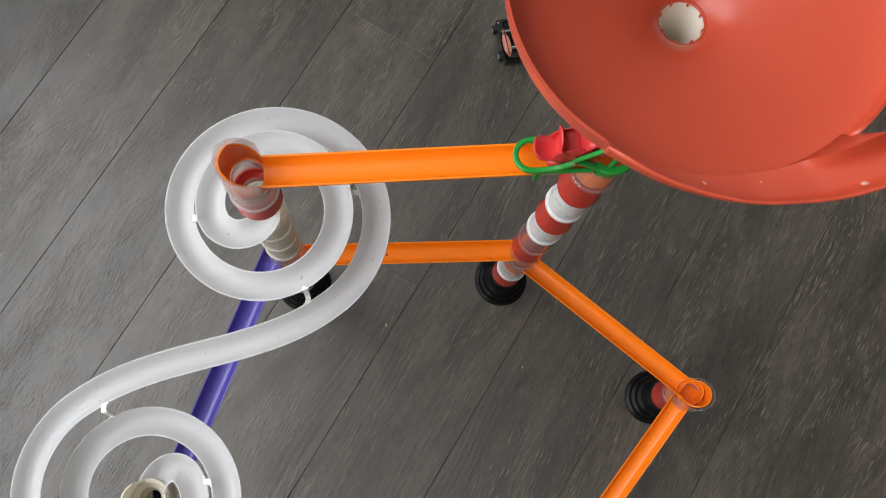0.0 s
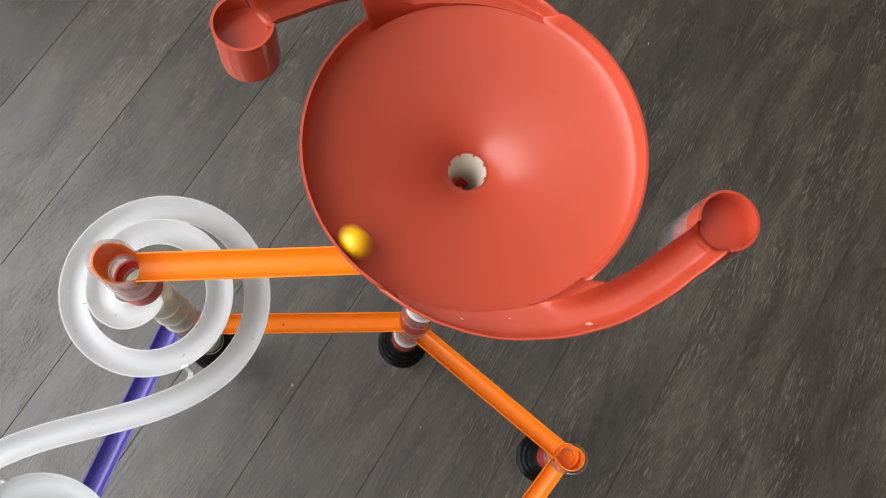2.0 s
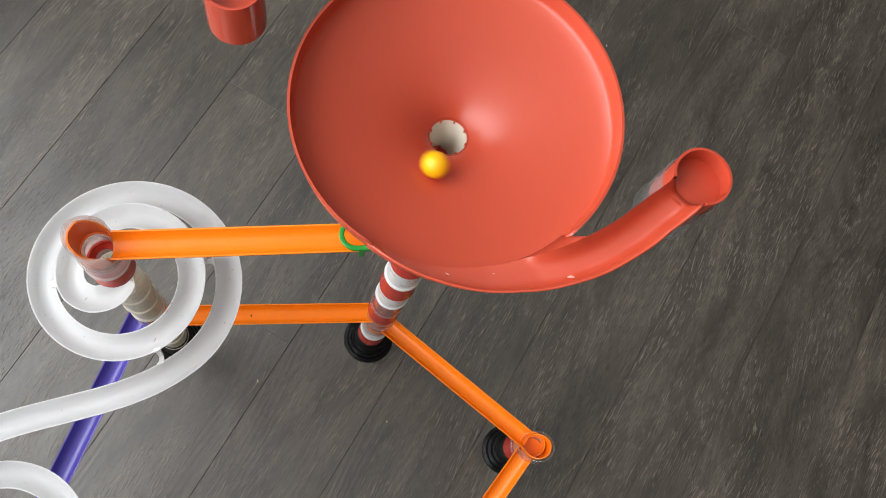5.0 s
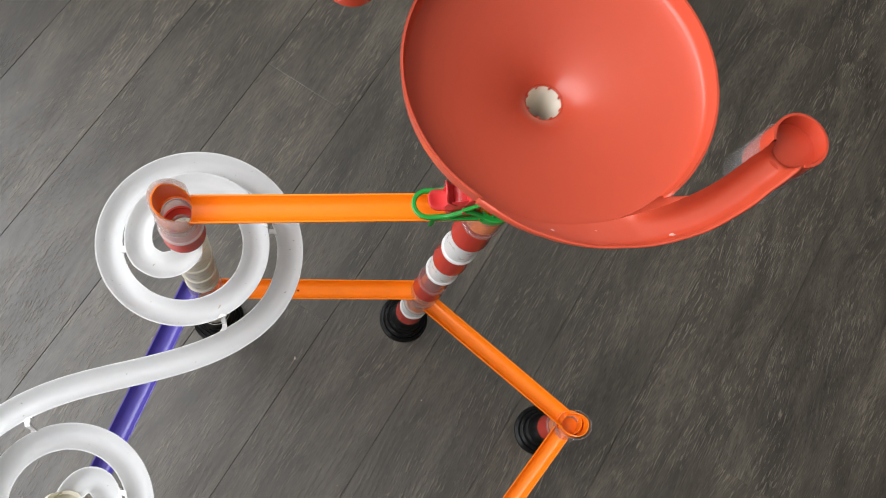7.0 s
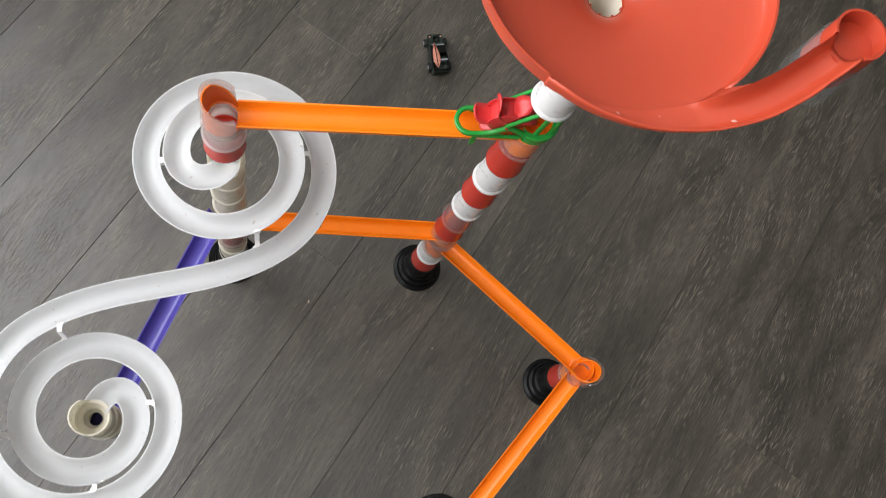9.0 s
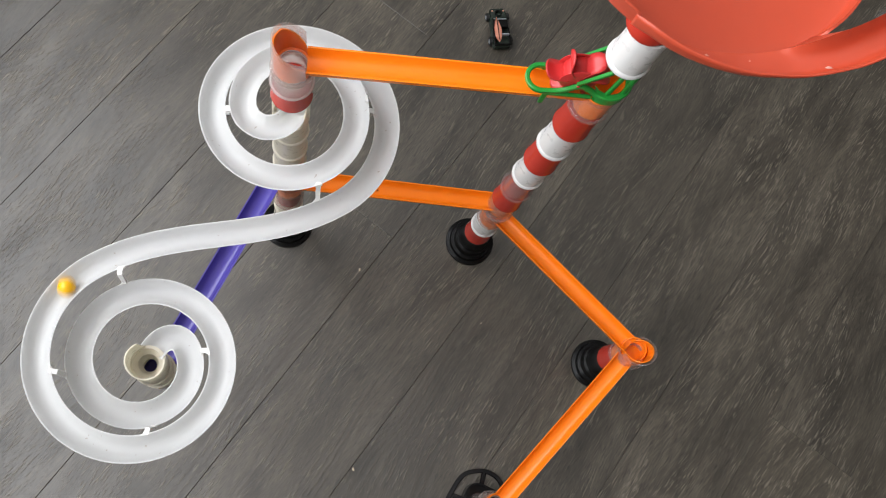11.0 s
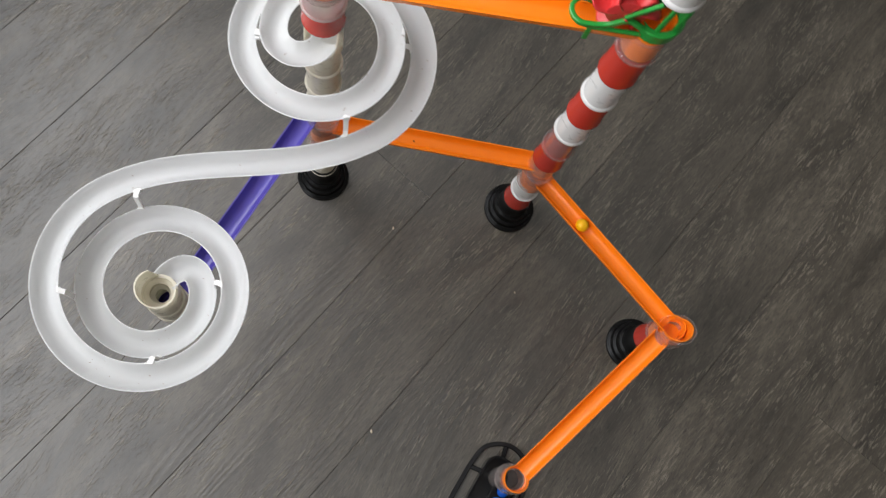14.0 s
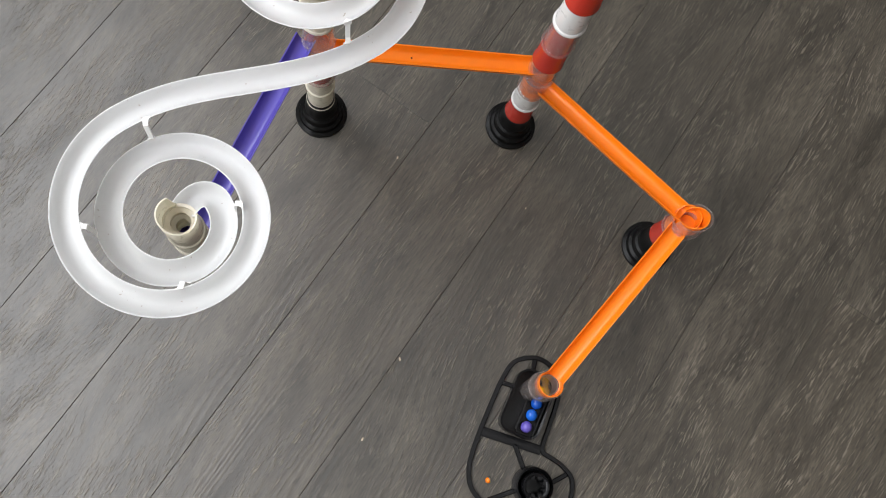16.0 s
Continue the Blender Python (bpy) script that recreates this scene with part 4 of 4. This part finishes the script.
# ---- toy car ----
def toy_car():
    car = thing("toy_car", "small black toy pickup with a salmon surfboard", "toy car", pose(0.2290, 0.634, 0, 0, 0, 100))

    def loft(rows):
        b, rings = bmesh.new(), []
        for x, w, z0, z1 in rows:
            rings.append([b.verts.new((x, y, z)) for y, z in ((-w, z0), (-w, (z0 + z1) / 2 + 0.001), (-w * 0.86, z1), (w * 0.86, z1), (w, (z0 + z1) / 2 + 0.001), (w, z0))])
        for p, q in zip(rings, rings[1:]):
            for k in range(6):
                b.faces.new((p[k], p[(k + 1) % 6], q[(k + 1) % 6], q[k]))
        b.faces.new(rings[0]), b.faces.new(rings[-1][::-1])
        return b
    part("body", loft([(-0.035, 0.0125, 0.006, 0.014), (-0.032, 0.0145, 0.005, 0.017), (-0.004, 0.0148, 0.005, 0.0175), (0.014, 0.0148, 0.005, 0.0175), (0.028, 0.0138, 0.005, 0.0155), (0.035, 0.0118, 0.006, 0.012)]), DARK_GREEN, car)
    part("cab", loft([(-0.006, 0.0125, 0.017, 0.0265), (-0.003, 0.0122, 0.017, 0.0282), (0.006, 0.0118, 0.017, 0.0280), (0.013, 0.0125, 0.017, 0.0180)]), BLACK, car)
    part("windscreen", sweep([Vector((0.0068, 0, 0.0281)), Vector((0.0130, 0, 0.0186))], [(-0.0098, 0.0), (0.0098, 0.0), (0.0098, 0.0008), (-0.0098, 0.0008)]), SILVER, car, "grey windscreen")
    b = bmesh.new()
    for y in (-0.0138, 0.0112):
        box(b, -0.033, y, 0.017, -0.006, y + 0.0026, 0.0215, 0.0005)
    box(b, -0.0345, -0.0135, 0.017, -0.0325, 0.0135, 0.0215, 0.0005)
    part("bed_wall", b, BLACK, car)
    board = [(-0.034 + 0.046 * k / 14, 0.0060 * math.sin(math.pi * (k / 14) ** 0.8) + 0.0002) for k in range(15)]
    b = bmesh.new()
    tp = [b.verts.new((x, s * w + 0.0075, 0.0295 - 0.05 * abs(x + 0.011))) for s in (1, -1) for x, w in (board if s == 1 else board[::-1])]
    f = b.faces.new(tp)
    bmesh.ops.solidify(b, geom=[f], thickness=0.0018)
    part("surfboard", b, PINK, car, "salmon surfboard with dark stripes")
    part("stripe", box(bmesh.new(), -0.030, 0.0070, 0.0304, 0.008, 0.0080, 0.0312, 0.0002), BLACK, car)
    part("rack", box(bmesh.new(), -0.020, -0.011, 0.0215, -0.018, 0.012, 0.0283, 0.0004), SILVER, car)
    ring = lathe([(0.0042, 0.0), (0.0056, 0.0), (0.0056, 0.0030), (0.0042, 0.0030)], 20, at=(0.0235, 0, 0.0155))
    part("engine_intake", ring, BLACK, car)
    for s in (1, -1):
        lamp = lathe([(0.0, 0.0), (0.0016, 0.0), (0.0012, 0.0010), (0.0, 0.0014)], 12, at=(0.0290, 0.0095 * s, 0.0146))
        part("headlight", lamp, PINK, car)
        for x, r in ((0.0225, 0.0066), (-0.0215, 0.0072)):
            wm = lathe([(0.0, -0.0030), (r * 0.86, -0.0032), (r, -0.0022), (r, 0.0022), (r * 0.86, 0.0032), (0.0, 0.0030)], 26)
            bmesh.ops.transform(wm, matrix=Matrix.Rotation(radians(90), 4, "X"), verts=wm.verts)
            wh = part("wheel", wm, TYRE, car)
            wh.location = (x, 0.0160 * s, r)
            rm = lathe([(0.0, -0.0034), (r * 0.5, -0.0034), (r * 0.5, 0.0034), (0.0, 0.0034)], 20)
            bmesh.ops.transform(rm, matrix=Matrix.Rotation(radians(90), 4, "X"), verts=rm.verts)
            part("rim", rm, SILVER, wh)
    return car


toy_car()

# ---- floor boards ----
BOARD_W, BOARD_L, SEAM, GRAIN = 0.1580, 2.0, 0.0725, 57.2
gap = 0.0002
bm = bmesh.new()
lo, hi = -0.012, 0.0
y0, y1, c = gap, BOARD_W - gap, 0.0004
sec = [(y0, lo), (y1, lo), (y1, hi - c), (y1 - c, hi), (y0 + c, hi), (y0, hi - c)]
xs = [(gap * 0.7, -c * 0.6), (gap * 0.7 + c, 0.0), (BOARD_L - gap * 0.7 - c, 0.0), (BOARD_L - gap * 0.7, -c * 0.6)]
rings = [[bm.verts.new((x, y, z + (dz if z > -0.005 else 0))) for y, z in sec] for x, dz in xs]
for a, b in zip(rings, rings[1:]):
    for k in range(6):
        bm.faces.new((a[k], a[(k + 1) % 6], b[(k + 1) % 6], b[k]))
bm.faces.new(rings[0]), bm.faces.new(rings[-1][::-1])
board_mesh = mesh_of("plank", bm, FLOOR_MAT, 20)


def trimmed(way):
    """A board sawn off where it meets the walls."""
    cut, back = bmesh.new(), way.inverted()
    cut.from_mesh(board_mesh)
    for at, out in (((X0 + 0.001, 0, 0), (-1, 0, 0)), ((X1 - 0.001, 0, 0), (1, 0, 0)), ((0, Y0 + 0.001, 0), (0, -1, 0)), ((0, Y1 - 0.001, 0), (0, 1, 0))):
        bmesh.ops.bisect_plane(cut, geom=cut.verts[:] + cut.edges[:] + cut.faces[:], plane_co=back @ Vector(at), plane_no=back.to_3x3() @ Vector(out), clear_outer=True)
    if len(cut.faces) < 3:
        cut.free()
        return None
    return mesh_of("plank", cut, FLOOR_MAT, 20)


# end joint of each row, metres along the grain
JOINTS = {0: 0.265, 1: 0.573, 2: 0.99, 3: 0.666, -1: 1.08, -2: 1.33, -3: 1.168, -4: 1.42, -5: 0.405}
turn = Matrix.Rotation(radians(GRAIN), 4, "Z")
for row in range(-22, 23):
    start = JOINTS.get(row, (row * 0.73) % 2.0)
    for k in range(-3, 3):
        q = turn @ Vector((start + k * BOARD_L, SEAM + row * BOARD_W, 0))
        mid = turn @ Vector((start + k * BOARD_L + 1.0, SEAM + (row + 0.5) * BOARD_W, 0))
        if not (X0 - 1.0 < mid.x < X1 + 1.0 and Y0 - 1.0 < mid.y < Y1 + 1.0):
            continue
        way = Matrix.Translation(q) @ turn
        ends = [way @ Vector((x, y, 0)) for x in (0, BOARD_L) for y in (0, BOARD_W)]
        mesh = board_mesh
        if min(e.x for e in ends) < X0 or max(e.x for e in ends) > X1 or min(e.y for e in ends) < Y0 or max(e.y for e in ends) > Y1:
            mesh = trimmed(way)
            if mesh is None:
                continue
        ob = new("plank", mesh)
        ob.parent = floor
        ob.matrix_world = way


# ---- what moves ----
def bowl_place(r, a):
    z = FUNNEL[2] + (bowl_z(r) + 0.0085 if r < 0.093 else -0.0040)
    return pose(FUNNEL[0] + r * math.cos(radians(a)), FUNNEL[1] + r * math.sin(radians(a)), z)


def arm_place(d, r):
    a = radians(ARMS[0][0] - d)
    return pose(FUNNEL[0] + r * math.cos(a), FUNNEL[1] + r * math.sin(a), FUNNEL[2] + arm_rim(d) - ARM_DEEP + 0.0092)


def on_gutter(a, b, s, lift=0.0082):
    p = a + (b - a) * s
    return pose(p.x, p.y, p.z + lift)


def in_spiral(d):
    p = spiral_at(d + SP_JOIN - 1.0957)
    return pose(p.x, p.y, p.z - 0.0014)


def motions():
    # the marble: waits in the arm, circles the funnel, drops, runs down gutters and spiral into the tray
    rows = [(0.0, arm_place(0.5, 0.1410)), (0.3, arm_place(1.0, 0.1405)), (0.45, arm_place(9.0, 0.1310)), (0.53, arm_place(16.0, 0.1255)), (0.6, arm_place(24.7, 0.1190))]
    for t, r, a in ((0.7, 0.1035, -78), (0.8, 0.0938, -118), (0.9, 0.0905, -161), (1.0, 0.0905, -201), (1.1, 0.0900, -237), (1.2, 0.0900, -271), (1.3, 0.0900, -302), (1.4, 0.0895, -331),
                    (1.5, 0.0882, -359), (1.6, 0.0860, -387), (1.7, 0.0855, -417), (1.8, 0.0885, -446), (1.9, 0.0895, -474), (2.0, 0.0895, -501), (2.1, 0.0890, -527), (2.2, 0.0892, -553), (2.3, 0.0900, -577),
                    (2.4, 0.0898, -598), (2.5, 0.0880, -617), (2.6, 0.0795, -636), (2.7, 0.0600, -660), (2.75, 0.0450, -681), (2.8, 0.0325, -715), (2.85, 0.0315, -770), (2.9, 0.0385, -821), (3.0, 0.0655, -859),
                    (3.1, 0.0825, -875), (3.2, 0.0890, -888), (3.3, 0.0853, -900), (3.4, 0.0752, -915), (3.5, 0.0568, -937), (3.6, 0.0400, -967), (3.65, 0.0315, -1005), (3.7, 0.0285, -1054), (3.75, 0.0350, -1094),
                    (3.8, 0.0429, -1123), (3.9, 0.0500, -1156), (4.0, 0.0440, -1192), (4.05, 0.0380, -1216), (4.1, 0.0350, -1248), (4.15, 0.0375, -1283), (4.2, 0.0416, -1314)):
        rows.append((t, bowl_place(r, a)))
    for i in range(1, 42):
        s = i / 42
        a = -1314 - 2148 * (0.57 * s + 0.43 * s * s)
        r = (0.0416 * (1 - s) + 0.0090 * s) * (1 + 0.16 * (1 - s) * math.sin(s * 24))
        rows.append((4.2 + 2.1 * s, bowl_place(r, a)))
    for t, r, a in ((6.3, 0.0082, -3462), (6.35, 0.0072, -3539), (6.4, 0.0062, -3617), (6.45, 0.0070, -3706), (6.5, 0.0076, -3794), (6.55, 0.0058, -3880), (6.6, 0.0038, -3966), (6.65, 0.0024, -4040)):
        rows.append((t, pose(FUNNEL[0] + r * math.cos(radians(a)), FUNNEL[1] + r * math.sin(radians(a)), FUNNEL[2] - 0.0360 - 0.02 * (t - 6.3))))
    top = axis(COL_B, 0.70)
    for t, x, y, z in ((6.7, FUNNEL[0], FUNNEL[1] - 0.001, FUNNEL[2] - 0.0460), (6.74, FUNNEL[0], FUNNEL[1], 0.785), (6.78, FUNNEL[0] + 0.002, FUNNEL[1], 0.755), (6.86, top.x - 0.002, top.y + 0.002, 0.690), (6.92, top.x - 0.003, top.y, 0.640)):
        rows.append((t, pose(x, y, z)))
    for t, s in ((7.0, 0.01), (7.2, 0.08), (7.3, 0.175), (7.4, 0.285), (7.5, 0.390), (7.6, 0.478), (7.7, 0.566), (7.8, 0.659), (7.9, 0.751), (8.0, 0.840), (8.1, 0.932), (8.15, 0.985)):
        rows.append((t, on_gutter(UP_A, UP_B, s, 0.0110)))
    p = axis(COL_A, 0.53)
    rows.append((8.21, pose(p.x, p.y, 0.545)))
    rows.append((8.26, pose(p.x, p.y - 0.006, 0.497)))
    for t, d in ((8.32, 0.008), (8.4, 0.040), (8.5, 0.066), (8.6, 0.092), (8.7, 0.120), (8.9, 0.172), (9.1, 0.222), (9.2, 0.248), (9.5, 0.345), (9.8, 0.467), (10.1, 0.610), (10.4, 0.770), (10.7, 0.945), (11.0, 1.135),
                 (11.3, 1.336), (11.4, 1.397), (11.5, 1.459), (11.6, 1.523), (11.7, 1.592), (11.8, 1.667), (11.9, 1.740), (12.0, 1.810), (12.1, 1.875), (12.16, 1.905)):
        rows.append((t, in_spiral(d)))
    p, q = axis(COL_D, 0.37), axis(COL_D, PUR_A.z)
    rows.append((12.22, pose(p.x, p.y, 0.376)))
    rows.append((12.30, pose(q.x, q.y, PUR_A.z + 0.015)))
    for t, s in ((12.36, 0.03), (12.5, 0.31), (12.6, 0.470), (12.7, 0.630), (12.8, 0.795), (12.9, 0.925), (12.96, 0.985)):
        rows.append((t, on_gutter(PUR_A, PUR_B, s)))
    for t, s in ((13.03, 0.02), (13.15, 0.175), (13.3, 0.434), (13.4, 0.610), (13.5, 0.771), (13.6, 0.915), (13.66, 0.985)):
        rows.append((t, on_gutter(LOW_A, LOW_B, s)))
    for t, s in ((13.72, 0.03), (13.9, 0.225), (14.0, 0.335), (14.1, 0.460), (14.4, 0.820), (14.5, 0.940), (14.55, 0.985)):
        rows.append((t, on_gutter(MID_A, MID_B, s)))
    for t, s in ((14.60, 0.06), (14.7, 0.175), (14.8, 0.268), (14.9, 0.370), (15.1, 0.590), (15.2, 0.702), (15.3, 0.827), (15.4, 0.955)):
        rows.append((t, on_gutter(END_A, END_B, s)))
    end = tray_point(-0.0275, 0.1206, 0.0106)
    rows += [(15.46, pose(CUP_E[0], CUP_E[1], 0.080)), (15.52, pose(CUP_E[0], CUP_E[1], 0.030)), (15.6, pose(*end)), (16.0, pose(*end))]
    walk(yellow, rows)
    # the wheel turns as the marble passes under it
    at = Matrix.Translation(WHEEL_AT) @ TURN
    spin = ((0.0, 12), (6.9, 12), (7.05, 40), (7.2, 85), (7.35, 130), (7.6, 172), (8.0, 188), (16.0, 188))
    walk(wheel, [(t, at @ Matrix.Rotation(radians(a), 4, "Y")) for t, a in spin])


motions()
